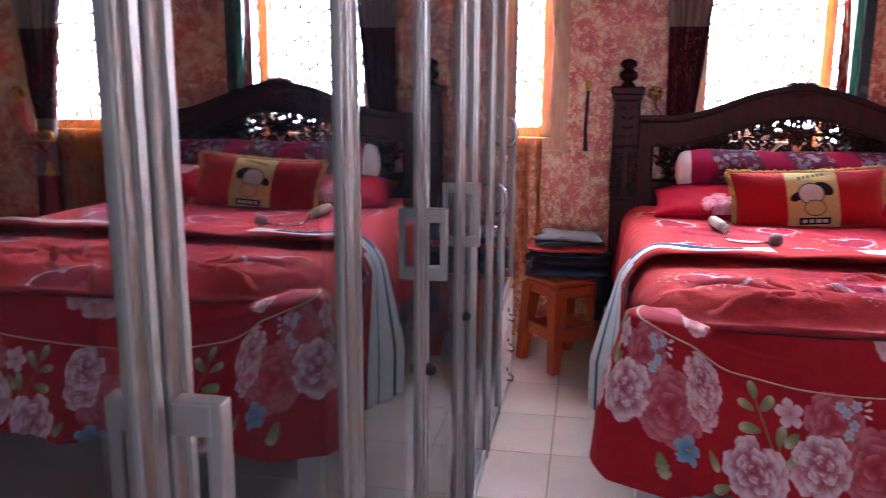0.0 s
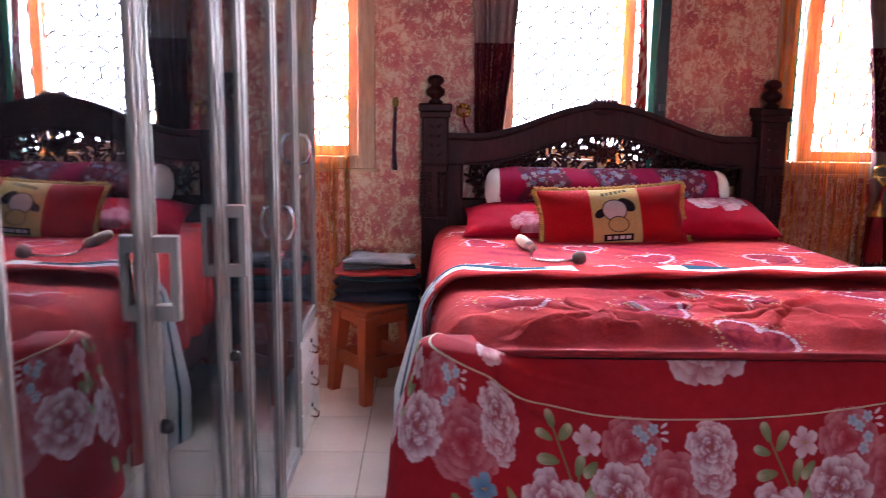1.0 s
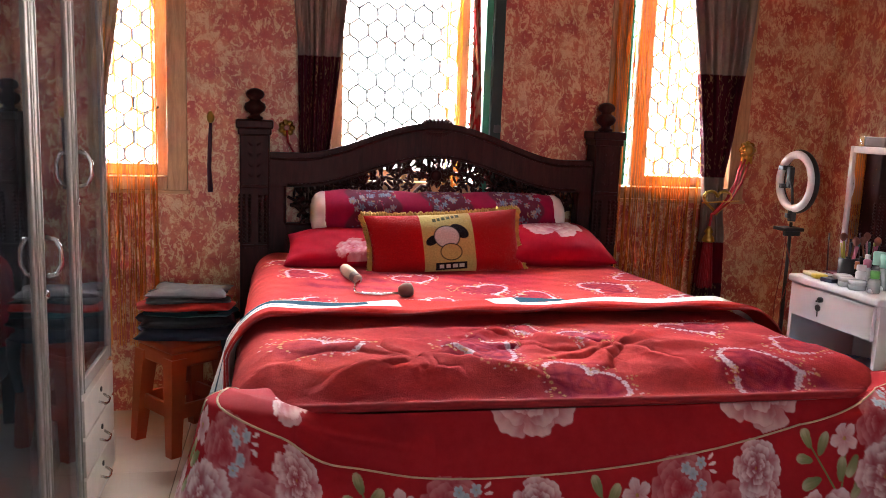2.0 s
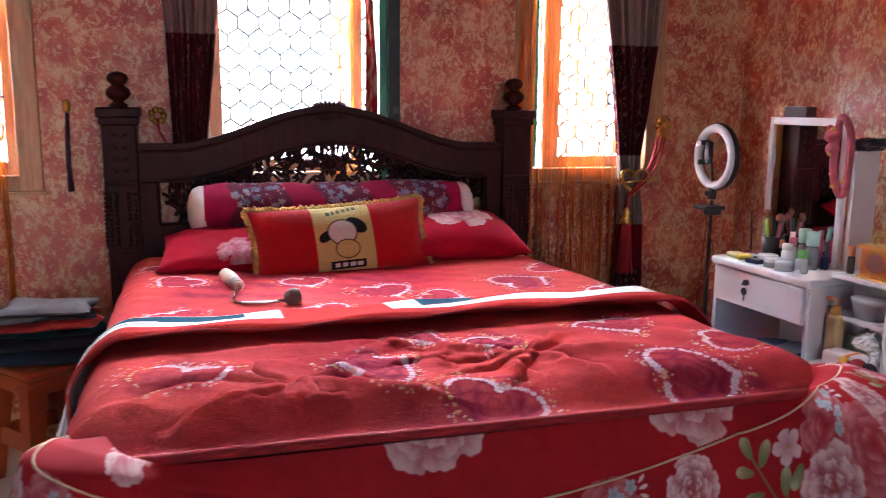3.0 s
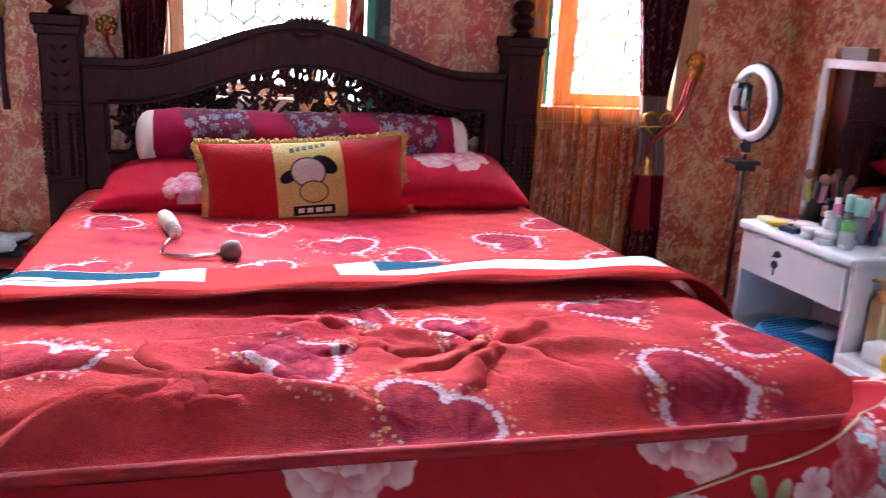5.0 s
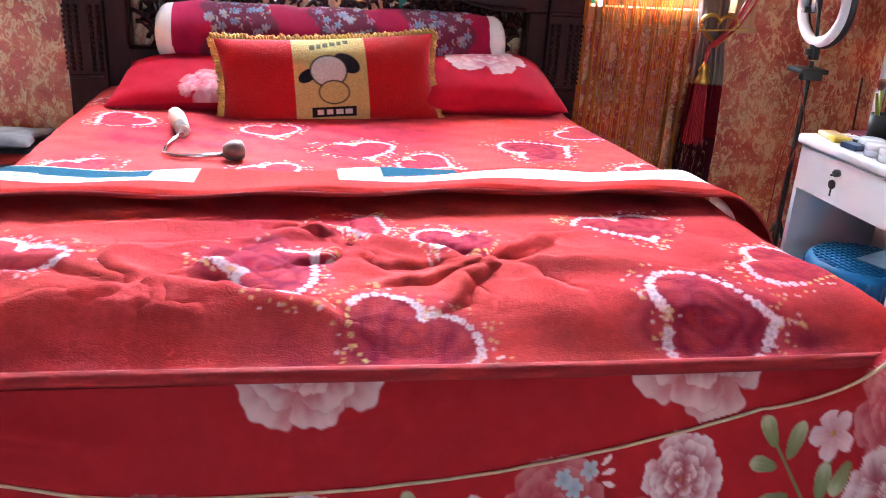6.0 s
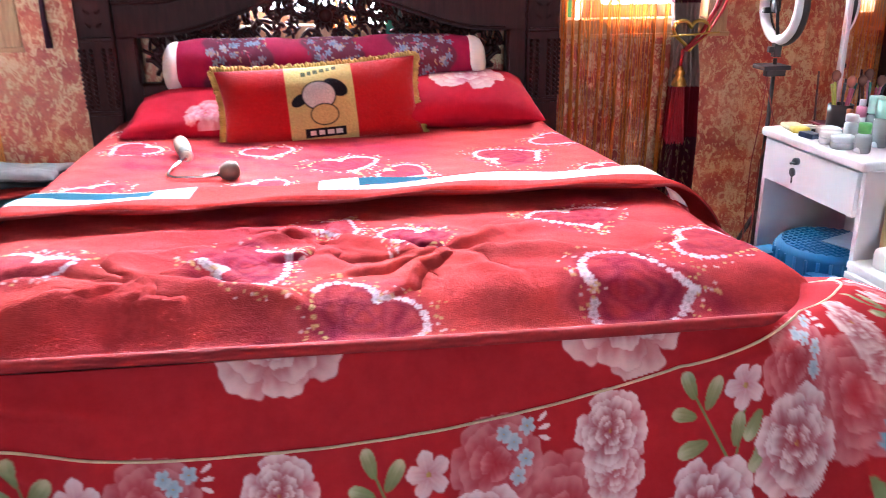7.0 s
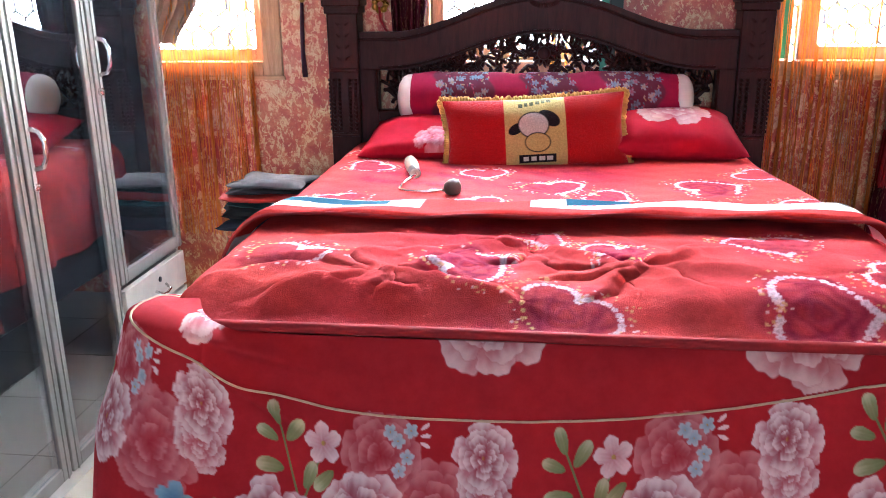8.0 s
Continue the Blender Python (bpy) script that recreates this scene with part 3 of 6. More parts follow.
def over_edge(s, edge, r, drop):
    """Arc length s from the middle line to (offset, fall) over a rounded edge at distance edge."""
    a = np.clip((s - (edge - r)) / (r * math.pi / 2), 0, 1) * math.pi / 2
    past = np.maximum(0, s - (edge - r) - r * math.pi / 2)
    return np.where(s < edge - r, s, edge - r + r * np.sin(a)), -(r * (1 - np.cos(a))) - past


def crease(x, y, x0, y0, x1, y1, bow, seed):
    """Distance from a slightly wandering line, and the way along it from 0 to 1."""
    dx, dy = x1 - x0, y1 - y0
    L = math.hypot(dx, dy)
    p, q = ((x - x0) * dx + (y - y0) * dy) / L, (-(x - x0) * dy + (y - y0) * dx) / L
    t = np.clip(p / L, 0, 1)
    side = q - bow * np.sin(math.pi * t) - 0.008 * np.sin(9 * t + seed) - 0.003 * np.sin(23 * t + 2 * seed)
    return np.where((p < 0) | (p > L), np.sign(side) * np.hypot(side, p - t * L), side), t


def folds_on_top(x, y):
    """Rumples of the plush blanket: low quilting, sharp one-sided ridges that run together in pinches."""
    z = 0.009 * wavy(x * 5.0, y * 5.5, 3, 2) + 0.003 * wavy(x * 15, y * 17, 6, 2)
    lower = 1 - smooth(-1.36, -1.22, y)
    ridges = []
    rng = np.random.RandomState(12)
    for cx, cy, n, reach in ((0.21, -1.57, 7, 0.26), (-0.34, -1.67, 7, 0.22), (-0.02, -1.46, 5, 0.2)):
        rad = np.hypot(x - cx, y - cy)
        z = z - lower * 0.010 * np.exp(-(rad / 0.045) ** 2)
        for k in range(n):
            a = 6.283 * (k + rng.uniform(-0.25, 0.25)) / n
            L = reach * rng.uniform(0.6, 1.1)
            ridges.append((cx + 0.015 * math.cos(a), cy + 0.015 * math.sin(a), cx + L * math.cos(a), cy + 0.8 * L * math.sin(a), rng.uniform(0.004, 0.008), rng.uniform(0.011, 0.018)))
    # long folds that cross the bed and meet at the pinches
    ridges += [(-0.70, -1.60, -0.28, -1.50, 0.013, 0.022), (-0.30, -1.52, 0.02, -1.40, 0.012, 0.018), (0.00, -1.42, 0.22, -1.57, 0.014, 0.016), (0.21, -1.57, 0.56, -1.62, 0.012, 0.022),
               (-0.62, -1.80, -0.33, -1.67, 0.012, 0.02), (-0.33, -1.66, -0.18, -1.52, 0.012, 0.018), (-0.33, -1.67, -0.06, -1.75, 0.009, 0.02), (0.21, -1.58, 0.12, -1.72, 0.010, 0.016),
               (0.34, -1.37, 0.62, -1.43, 0.006, 0.03), (-0.72, -1.70, -0.45, -1.64, 0.008, 0.025), (-0.55, -1.40, -0.20, -1.37, 0.008, 0.018), (0.22, -1.56, 0.36, -1.42, 0.009, 0.016), (0.56, -1.66, 0.82, -1.60, 0.006, 0.03)]
    for k, (x0, y0, x1, y1, h, w) in enumerate(ridges):
        h = 1.7 * h
        d, t = crease(x, y, x0, y0, x1, y1, 0.02 * math.sin(k * 2.3), k)
        steep = np.where(d > 0, 0.55, 1.9)
        body = np.exp(-(np.abs(d) / (w * steep)) ** 1.5) * np.sin(math.pi * np.clip(t, 0.10, 0.93)) ** 0.7
        z = z + lower * h * body - lower * 0.35 * h * np.exp(-((d - 1.3 * w) / (0.5 * w)) ** 2) * np.sin(math.pi * np.clip(t, 0.1, 0.93))
    z = 0.034 * np.tanh(z / 0.034)
    pucker = np.clip(1 - np.abs(wavy(x * 9, y * 13, 19, 2)) * 2.2, 0, 1) ** 2
    return z + lower * (0.0016 * wavy(x * 30, y * 40, 17, 3) + 0.003 * pucker) + 0.0012 * wavy(x * 24, y * 24, 18, 3)


def make_blanket(name, label, y0, y1, lift, hearts, seed, drop_l, drop_r, flat):
    step = 0.0034
    S = np.arange(L_EDGE - drop_l, R_EDGE + drop_r, step)
    T = np.arange(y0, y1, step)
    s, t = np.meshgrid(S, T)
    narrow = smooth(-1.80, -1.35, t) * 0.055 + smooth(-1.0, -0.25, t) * 0.075
    mid = (L_EDGE + R_EDGE) / 2 - narrow * 0.5
    half = (R_EDGE - L_EDGE) / 2 - narrow * 0.5
    off, fall = over_edge(np.abs(s - mid), half, 0.085, 0)
    x = mid + np.sign(s - mid) * off
    hang = np.clip(-fall / 0.3, 0, 1)
    x = x + np.sign(s - mid) * hang * (0.03 + 0.018 * np.sin(t * 26 + 1.3 * np.sin(t * 9)))
    z = BED_Z + lift + fall + folds_on_top(x, t) * flat * (1 - hang) * smooth(FOOT - 0.01, FOOT + 0.12, t) - 0.045 * smooth(-1.68, FOOT, t) ** 1.5
    y = t + 0.006 * wavy(s * 3, t * 3, seed, 2)
    col = np.empty((s.size, 3))
    U, V = s.ravel(), t.ravel()
    tone = (0.5 + 0.5 * wavy(U * 7, V * 7, seed + 2, 3))[:, None]
    col[:] = np.array((0.62, 0.078, 0.062)) * (1 - tone * 0.75) + np.array((0.46, 0.022, 0.042)) * tone * 0.75
    # woven-in dark roses between the hearts
    rose_zone = smooth(0.15, 0.75, wavy(U * 6, V * 7, seed + 30, 2)) * (0.55 + 0.45 * wavy(U * 45, V * 45, seed + 31, 3))
    lay(col, np.arange(U.size), np.clip(rose_zone, 0, 1) * 0.72, np.array((0.19, 0.008, 0.045)))
    brushed = 0.55 * wavy(U * 11 + 0.3 * wavy(U * 20, V * 20, seed + 41, 2), V * 30, seed + 40, 3) + 0.45 * wavy(U * 38, V * 70, seed + 42, 3)
    col *= (1 + 0.30 * brushed)[:, None]
    for k, (hx, hy, size, ang, fill) in enumerate(hearts):
        heart(col, U, V, hx, hy, size, ang, seed * 10 + k, fill)
    tree = thing(name, label, "blanket", (0, 0, BED_Z))
    P = np.stack([x, y, z], -1)
    P[..., 2] -= BED_Z
    sheet("plush_sheet", P, CLOTH, tree, "", col, 0.012)
    return tree, P


def make_bedding():
    # lower blanket, with its bound edge along the foot
    low = [(0.055, -1.785, 0.115, -0.56, 0.6), (-0.16, -1.59, 0.115, 2.2, 0.8), (-0.59, -1.55, 0.12, -0.5, 0.35), (0.54, -1.385, 0.11, 0.2, 0.5), (0.765, -1.60, 0.11, 1.1, 0.35),
           (0.545, -1.765, 0.13, 1.5, 0.65), (0.17, -1.46, 0.085, -0.5, 0.8), (0.0, -1.37, 0.075, 2.5, 0.5), (-0.95, -1.30, 0.11, 0.4, 0.3), (1.0, -1.7, 0.1, 0.4, 0.4)]
    tree, P = make_blanket("plush_blanket", "rumpled red plush blanket printed with flower hearts, spread over the bed", FOOT, -1.15, 0.008, low, 3, 0.34, 0.30, 1.0)
    edge = P[0]
    bm = tube(bmesh.new(), [(p[0], p[1] - 0.004, p[2] + 0.004) for p in edge[::6]], 0.014, 8, False, 0.8)
    part("bound_edge", bm, grained("red_binding", (0.36, 0.018, 0.022), 0.9, 0, 0.2, 200), tree, "stitched satin binding", True)
    up = [(0.04, -0.77, 0.105, 0.3, 0.4), (0.52, -0.765, 0.12, 2.0, 0.7), (-0.18, -0.99, 0.085, 0.5, 0.3), (-0.60, -0.48, 0.095, -0.8, 0.5), (0.20, -0.885, 0.085, 1.0, 0.5), (0.71, -0.56, 0.10, 0.9, 0.35),
          (-0.60, -0.97, 0.085, 0.3, 0.4), (-0.19, -0.58, 0.085, 0.2, 0.3), (0.76, -0.95, 0.08, 0.4, 0.4), (-0.66, -0.24, 0.07, 0.4, 0.4)]
    make_blanket("upper_blanket", "red plush blanket with flower hearts, smooth over the upper bed", -1.19, 0.0, 0.004, up, 5, 0.30, 0.26, 0.35)


def make_striped_fold():
    """A folded throw in red, white and navy that lies across the bed and hangs over its sides."""
    prof = [(-0.985, 0.008), (-0.992, 0.018), (-1.03, 0.022), (-1.07, 0.025), (-1.11, 0.029), (-1.15, 0.035), (-1.19, 0.042), (-1.215, 0.045), (-1.228, 0.040), (-1.228, 0.031), (-1.21, 0.026), (-1.17, 0.016), (-1.13, 0.003)]
    fine = []
    for a, b in zip(prof, prof[1:]):
        for k in range(5):
            fine.append((a[0] + (b[0] - a[0]) * k / 5, a[1] + (b[1] - a[1]) * k / 5))
    fine.append(prof[-1])
    S = np.linspace(-1.33, 1.16, 420)
    n, m = len(fine), len(S)
    P, pick = np.zeros((n, m, 3)), np.zeros((n, m), int)
    mid, half = (L_EDGE + R_EDGE - 0.055) / 2 + 0.01, (R_EDGE - 0.055 - L_EDGE) / 2 + 0.018
    off, fall = over_edge(np.abs(S - mid), half, 0.09, 0)
    for i, (y, z) in enumerate(fine):
        hang = np.clip(-fall / 0.4, 0, 1)
        sg = np.sign(S - mid)
        x = mid + sg * (off + (z + 0.01) * np.clip(-fall / 0.09, 0, 1) + hang * np.where(sg < 0, 0.115 + 0.6 * (y + 1.0), 0.04))
        P[i, :, 0] = x
        P[i, :, 1] = y - 0.058 + 0.03 * S + 0.012 * np.sin(S * 5) - hang * 0.10 * (sg < 0)
        P[i, :, 2] = fall + z * (1 - np.clip(-fall / 0.09, 0, 1)) + 0.022 + 0.004 * np.sin(S * 17 + i * 0.1)
        v = (-0.985 - y) / 0.23                       # 0 at the upper rim, 1 at the fold
        u = S
        c = np.zeros(m, int)
        if i < 40:
            t = np.clip((-0.42 - u) / 0.36, 0, 1)
            c[(u < -0.325) & (v < 0.64)] = 1
            c[(u < -0.42) & (v > 0.05) & (v < 0.42 - 0.14 * t)] = 2
            c[(u < -0.60) & (v > 0.42) & (v < 0.47)] = 2
            c[(u < -0.80) & (v > 0.46) & (v < 0.58)] = 2
            w = np.clip((u - 0.07) / 0.36, 0, 1)
            c[(u > -0.025) & (u < 0.07) & (v < 0.66)] = 1
            c[(u >= 0.07) & (u < 0.34) & (v < 0.46 * (1 - w)) & (v > 0.03)] = 2
            c[(u >= 0.07) & (v > 0.48 * (1 - w)) & (v < 0.66 - 0.05 * w)] = 1
            c[(u > 0.25) & (u < 0.62) & (v < 0.20 - 0.3 * (u - 0.25))] = 0
        band = (u < -0.80)
        c[band] = 1
        c[band & (v > 0.20) & (v < 0.30)] = 2
        c[band & (v > 0.58) & (v < 0.64)] = 2
        c[band & (v > 0.86) & (i < 40)] = 0
        pick[i] = c
    fold = thing("folded_throw", "red throw with white and navy stripes folded across the bed", "blanket", (0, 0, BED_Z))
    cols = np.array(((0.48, 0.03, 0.025), (0.72, 0.75, 0.73), (0.014, 0.070, 0.115)))[pick]
    sheet("folded_cloth", P, CLOTH, fold, "", cols, 0.0)
    hem = [tuple(P[i, j] + np.array((0, -0.002, 0))) for i in (42,) for j in range(0, m, 3)]
    part("hem", tubed(hem, 0.004, 6), grained("dark_red_hem", (0.30, 0.015, 0.015), 0.8, 0, 0.2, 200), fold, "dark red stitched hem", True)
    return fold


def make_spread():
    """The floral bedspread: a skirt round the foot end that flares at the corners, with corded piping."""
    spread = thing("bedspread", "red bedspread with a printed peony border over the bed foot", "bedspread", (0, 0, 0.3))
    step = 0.0021
    # the path round the bed: left side, rounded corner, foot, rounded corner, right side
    side, r = 0.75, 0.10
    xl, xr, yf = -0.775, 0.925, -1.835
    seg = [side, r * math.pi / 2, xr - xl - 2 * r, r * math.pi / 2, side]
    total = sum(seg)
    S = np.arange(0, total, step)
    X, Y, NX, NY = (np.zeros_like(S) for _ in range(4))
    e = np.cumsum(seg)
    for i, s in enumerate(S):
        if s < e[0]:
            X[i], Y[i], NX[i], NY[i] = xl, yf + r + side - s, -1, 0
        elif s < e[1]:
            a = (s - e[0]) / r
            X[i], Y[i], NX[i], NY[i] = xl + r - r * math.cos(a), yf + r - r * math.sin(a), -math.cos(a), -math.sin(a)
        elif s < e[2]:
            X[i], Y[i], NX[i], NY[i] = xl + r + s - e[1], yf, 0, -1
        elif s < e[3]:
            a = (s - e[2]) / r
            X[i], Y[i], NX[i], NY[i] = xr - r + r * math.sin(a), yf + r - r * math.cos(a), math.sin(a), -math.cos(a)
        else:
            X[i], Y[i], NX[i], NY[i] = xr, yf + r + s - e[3], 1, 0
    H = np.arange(-0.13, 0.41, step)
    s, h_all = np.meshgrid(S, H)
    h = np.maximum(h_all, 0)                    # rows above 0 are tucked in under the blanket
    tuck = np.minimum(h_all, 0)
    cl, cr = e[0] + seg[1] / 2, e[2] + seg[3] / 2
    near_l, near_r = np.exp(-((s - cl) / 0.13) ** 2), np.exp(-((s - cr) / 0.13) ** 2)
    front = smooth(e[0] - 0.05, e[1] + 0.05, s) * (1 - smooth(e[2] - 0.05, e[3] + 0.05, s))
    rip = np.sin(s * 13 + 1.1 * np.sin(s * 4.3)) + 0.5 * np.sin(s * 29 + 2)
    out = 0.004 + 0.55 * h * (1 - 0.5 * h) * front + 0.10 * h * (1 - front) + 0.030 * rip * smooth(0.12, 0.45, h) + (near_l * 0.045 + near_r * 0.17) * smooth(0.0, 0.22, h)
    out = out + near_l * 0.085 * smooth(-0.02, 0.03, h) + near_r * 0.13 * smooth(-0.03, 0.05, h)
    # slack cloth bunched up at the two foot corners
    rise = near_l * 0.050 * np.exp(-((h - 0.03) / 0.06) ** 2) + near_r * 0.055 * np.exp(-((h - 0.04) / 0.09) ** 2)
    sag = 0.012 * np.sin(s * 3.1 + 0.5) * smooth(0.0, 0.1, h) + 0.006 * wavy(s * 9, h * 9, 4, 2)
    # one long slack fold that runs from each corner into the foot
    for s0, s1, d0, d1 in ((cl + 0.02, cl + 0.42, 0.0, 0.07), (cr - 0.30, cr - 0.02, 0.06, 0.0), (cl + 0.10, cl + 0.30, 0.05, 0.16)):
        k = np.clip((s - s0) / (s1 - s0), 0, 1)
        line = d0 + (d1 - d0) * k
        out = out + 0.022 * np.exp(-((h - line) / 0.018) ** 2) * np.sin(math.pi * k) ** 0.6 * (h > 0)
    out = out + 0.003 * wavy(s * 14, h * 6, 9, 3) * smooth(0.01, 0.06, h)
    out = out + tuck
    x, y = X[None] + NX[None] * out, Y[None] + NY[None] * out
    corner = np.clip(near_l + near_r, 0, 1)
    z = 0.684 + 0.016 * corner - h + rise + tuck * (0.7 * (1 - corner) + 0.12 * corner)
    z = z + np.where(h > H[-1] - 0.03, 0.010 * np.abs(np.sin(s * 60)) * smooth(H[-1] - 0.03, H[-1], h), 0)
    # the border: v is the way down from the piping, which sags in the middle of the foot
    foot0 = e[1]
    along = S - e[1] + xl + r                    # equals x along the foot
    reach = along + 0.23
    pipe = np.where(reach < 0, 0.138 - 0.155 * np.clip(-reach / 0.61, 0, 1.0) ** 2, 0.138 - 0.165 * np.clip(reach / 1.12, 0, 1.0) ** 2.2)
    row = int((0.13 + 0.2) / step)
    run = np.concatenate([[0], np.cumsum(np.hypot(np.diff(x[row]), np.diff(y[row])))])
    run = run - np.interp(0.0, along, run)
    U = np.broadcast_to(run[None], s.shape).ravel()
    way = np.sqrt(np.diff(x, axis=0) ** 2 + np.diff(y, axis=0) ** 2 + np.diff(z, axis=0) ** 2) / 1.10
    way = np.concatenate([np.zeros((1, len(S))), np.cumsum(way, axis=0)])
    V = (way - np.array([np.interp(pipe[i], H, way[:, i]) for i in range(len(S))])[None]).ravel()
    col = np.empty((s.size, 3))
    col[:] = np.array((0.44, 0.021, 0.028))
    below = V > -0.004
    tmp = col.copy()
    for k in range(-3, 4):
        bouquet(tmp, U / 1.083, V / 1.083, -0.462 + 0.522 * k, 0.0)
    col[below] = tmp[below]
    plain = col.copy()
    for k in range(-1, 2):
        peony(plain, U, h_all.ravel(), -0.09 + 0.60 * k, -0.045, 0.115 if k > -1 else 0.08, 40 + k, (0.50, 0.06, 0.08), (0.56, 0.14, 0.15), (0.84, 0.58, 0.56))
    col[~below] = plain[~below]
    x2, y2, z2 = x, y, z - 0.3
    sheet("skirt", np.stack([x2, y2, z2], -1), SATIN, spread, "", col)
    iS = np.arange(0, len(S), 5)
    pts = [(np.interp(pipe[i], H, x[:, i]) + NX[i] * 0.003, np.interp(pipe[i], H, y[:, i]) + NY[i] * 0.003, np.interp(pipe[i], H, z[:, i]) - 0.3) for i in iS]
    part("piping", tubed(pts, 0.0027, 6), grained("cream_cord", (0.70, 0.52, 0.33), 0.7, 0, 0.2, 300), spread, "cream corded piping", True)
    return spread


def cushion_points(w, d, t, n=70, m=70, power=2.6):
    """A stuffed square cushion, flat on the ground plane: points of its top and bottom as one closed sheet."""
    a = np.linspace(-1, 1, n)
    u, v = np.meshgrid(a, a)
    bulge = (np.clip(1 - np.abs(u) ** power, 0, 1) * np.clip(1 - np.abs(v) ** power, 0, 1)) ** 0.5
    pull = 1 - 0.07 * (1 - np.abs(v) ** 2) * np.abs(u) ** 3, 1 - 0.10 * (1 - np.abs(u) ** 2) * np.abs(v) ** 3
    x, y = u * w / 2 * pull[0], v * d / 2 * pull[1]
    return u, v, x, y, bulge * t / 2


def make_cushion(name, label, w, d, t, m, paint, material, wrinkle=0.006, seed=1, n=110):
    u, v, x, y, b = cushion_points(w, d, t, n)
    rel = wrinkle * wavy(u * 4, v * 4, seed, 3) * np.clip(b / (t / 2) * 2, 0, 1)
    top = np.stack([x, y, b + rel], -1)
    bottom = np.stack([x, y, -b * 0.8], -1)
    ob = thing(name, label, "pillow")
    ob.matrix_world = m
    sheet("front_cover", top, material, ob, "", paint(u.ravel() * w / 2, v.ravel() * d / 2))
    sheet("back_cover", bottom[::-1], material, ob, "", np.tile(paint(np.array([w * 0.4]), np.array([0.0])), (u.size, 1)))
    return ob, top


def make_pillows():
    def paint_flower(cu, cv, R, seed, pale=1.0):
        def f(U, V):
            col = np.empty((U.size, 3))
            col[:] = np.array((0.47, 0.010, 0.03))
            if U.size > 10:
                peony(col, U, V, cu, cv, R, seed, (0.58, 0.16, 0.24), (0.70, 0.36, 0.42), (0.80, 0.62, 0.64), pale)
            return col
        return f
    make_cushion("pillow", "red cotton pillow with a printed pink peony, leaning on the headboard", 0.50, 0.36, 0.17, pose(0.47, -0.20, 0.825, 14, 2, 3), paint_flower(0.0, 0.03, 0.13, 4), SATIN, 0.008, 2)
    make_cushion("pillow", "red cotton pillow with a pale flower print on its corner", 0.50, 0.36, 0.14, pose(-0.42, -0.20, 0.808, 12, -3, -4), paint_flower(0.03, -0.13, 0.075, 6, 0.38), SATIN, 0.010, 5)

    # bolster
    bol = thing("bolster", "long crimson bolster with batik flower bands and white ends", "bolster", (0.0, -0.065, 0.935))
    a, s = np.meshgrid(np.linspace(0, 2 * np.pi, 130, endpoint=False), np.linspace(-0.505, 0.505, 420))
    r = 0.112 * (1 - 0.10 * smooth(0.42, 0.505, np.abs(s))) + 0.005 * wavy(s * 9, np.sin(a) * 2, 2, 3) - 0.006 * np.exp(-((np.abs(s) - 0.11) / 0.03) ** 2)
    P = np.stack([s, r * np.cos(a), 0.93 * r * np.sin(a)], -1)
    U, V = s.ravel(), (a * 0.1).ravel()
    col = np.empty((U.size, 3))
    col[:] = np.array((0.33, 0.012, 0.055))
    band = np.zeros(U.size)
    for c, w in ((-0.30, 0.11), (0.02, 0.10), (0.33, 0.11)):
        band = np.maximum(band, 1 - smooth(w * 0.85, w, np.abs(U - c + 0.02 * np.sin(V * 40))))
    rng = np.random.RandomState(2)
    lay(col, np.arange(U.size), band * 0.8, np.array((0.09, 0.030, 0.05)))
    for k in range(1500):
        cu, cv = rng.uniform(-0.42, 0.44), rng.uniform(0.0, 0.63)
        if not any(abs(cu - c) < w * 0.9 for c, w in ((-0.30, 0.11), (0.02, 0.10), (0.33, 0.11))):
            continue
        tone = [(0.16, 0.19, 0.28), (0.38, 0.23, 0.14), (0.10, 0.09, 0.13), (0.40, 0.30, 0.26), (0.36, 0.05, 0.10)][rng.randint(5)]
        if rng.rand() < 0.25:
            for j in range(5):
                petal(col, U, V, cu, cv, j * 1.257, 0.014, 0.008, tone, (0.22, 0.28, 0.38), rng)
        else:
            petal(col, U, V, cu, cv, rng.uniform(0, 6.3), rng.uniform(0.010, 0.018), 0.005, tone, tone, rng)
    sheet("cover", P, SATIN, bol, "", col, 0.0, None, True)
    white = grained("white_cotton", (0.72, 0.68, 0.64), 0.9, 0, 0.08, 60)
    for sg in (-1, 1):
        prof = [(0.100, -0.004), (0.103, 0.008), (0.101, 0.024), (0.090, 0.042), (0.066, 0.056), (0.034, 0.063), (0.003, 0.065)]
        part("end", turned(prof, Matrix.Translation((sg * 0.502, 0, 0)) @ pose(0, 0, 0, 0, 90 * sg, 0) @ Matrix.Diagonal((0.93, 1, 1, 1)), 30), white, bol, "white gathered bolster end", True)

    # long plush cushion with a yellow centre panel and a fringe
    W, D = 0.665, 0.285

    def paint_plush(U, V):
        col = np.empty((U.size, 3))
        col[:] = np.array((0.52, 0.012, 0.014))
        inside = np.abs(U + 0.002) < 0.108
        col[inside] = np.array((0.66, 0.50, 0.17))
        if U.size < 10:
            return col

        def oval(cu, cv, a, b, ang, colour):
            du, dv = U - cu, V - cv
            p, q = du * math.cos(ang) + dv * math.sin(ang), -du * math.sin(ang) + dv * math.cos(ang)
            e = np.hypot(p / a, q / b)
            lay(col, np.arange(U.size), 1 - smooth(0.94, 1.06, e), np.array(colour))
        ink, pale = (0.015, 0.014, 0.018), (0.74, 0.70, 0.62)
        oval(0.048, 0.040, 0.042, 0.026, -0.6, ink)
        oval(-0.070, 0.005, 0.030, 0.018, 0.5, ink)
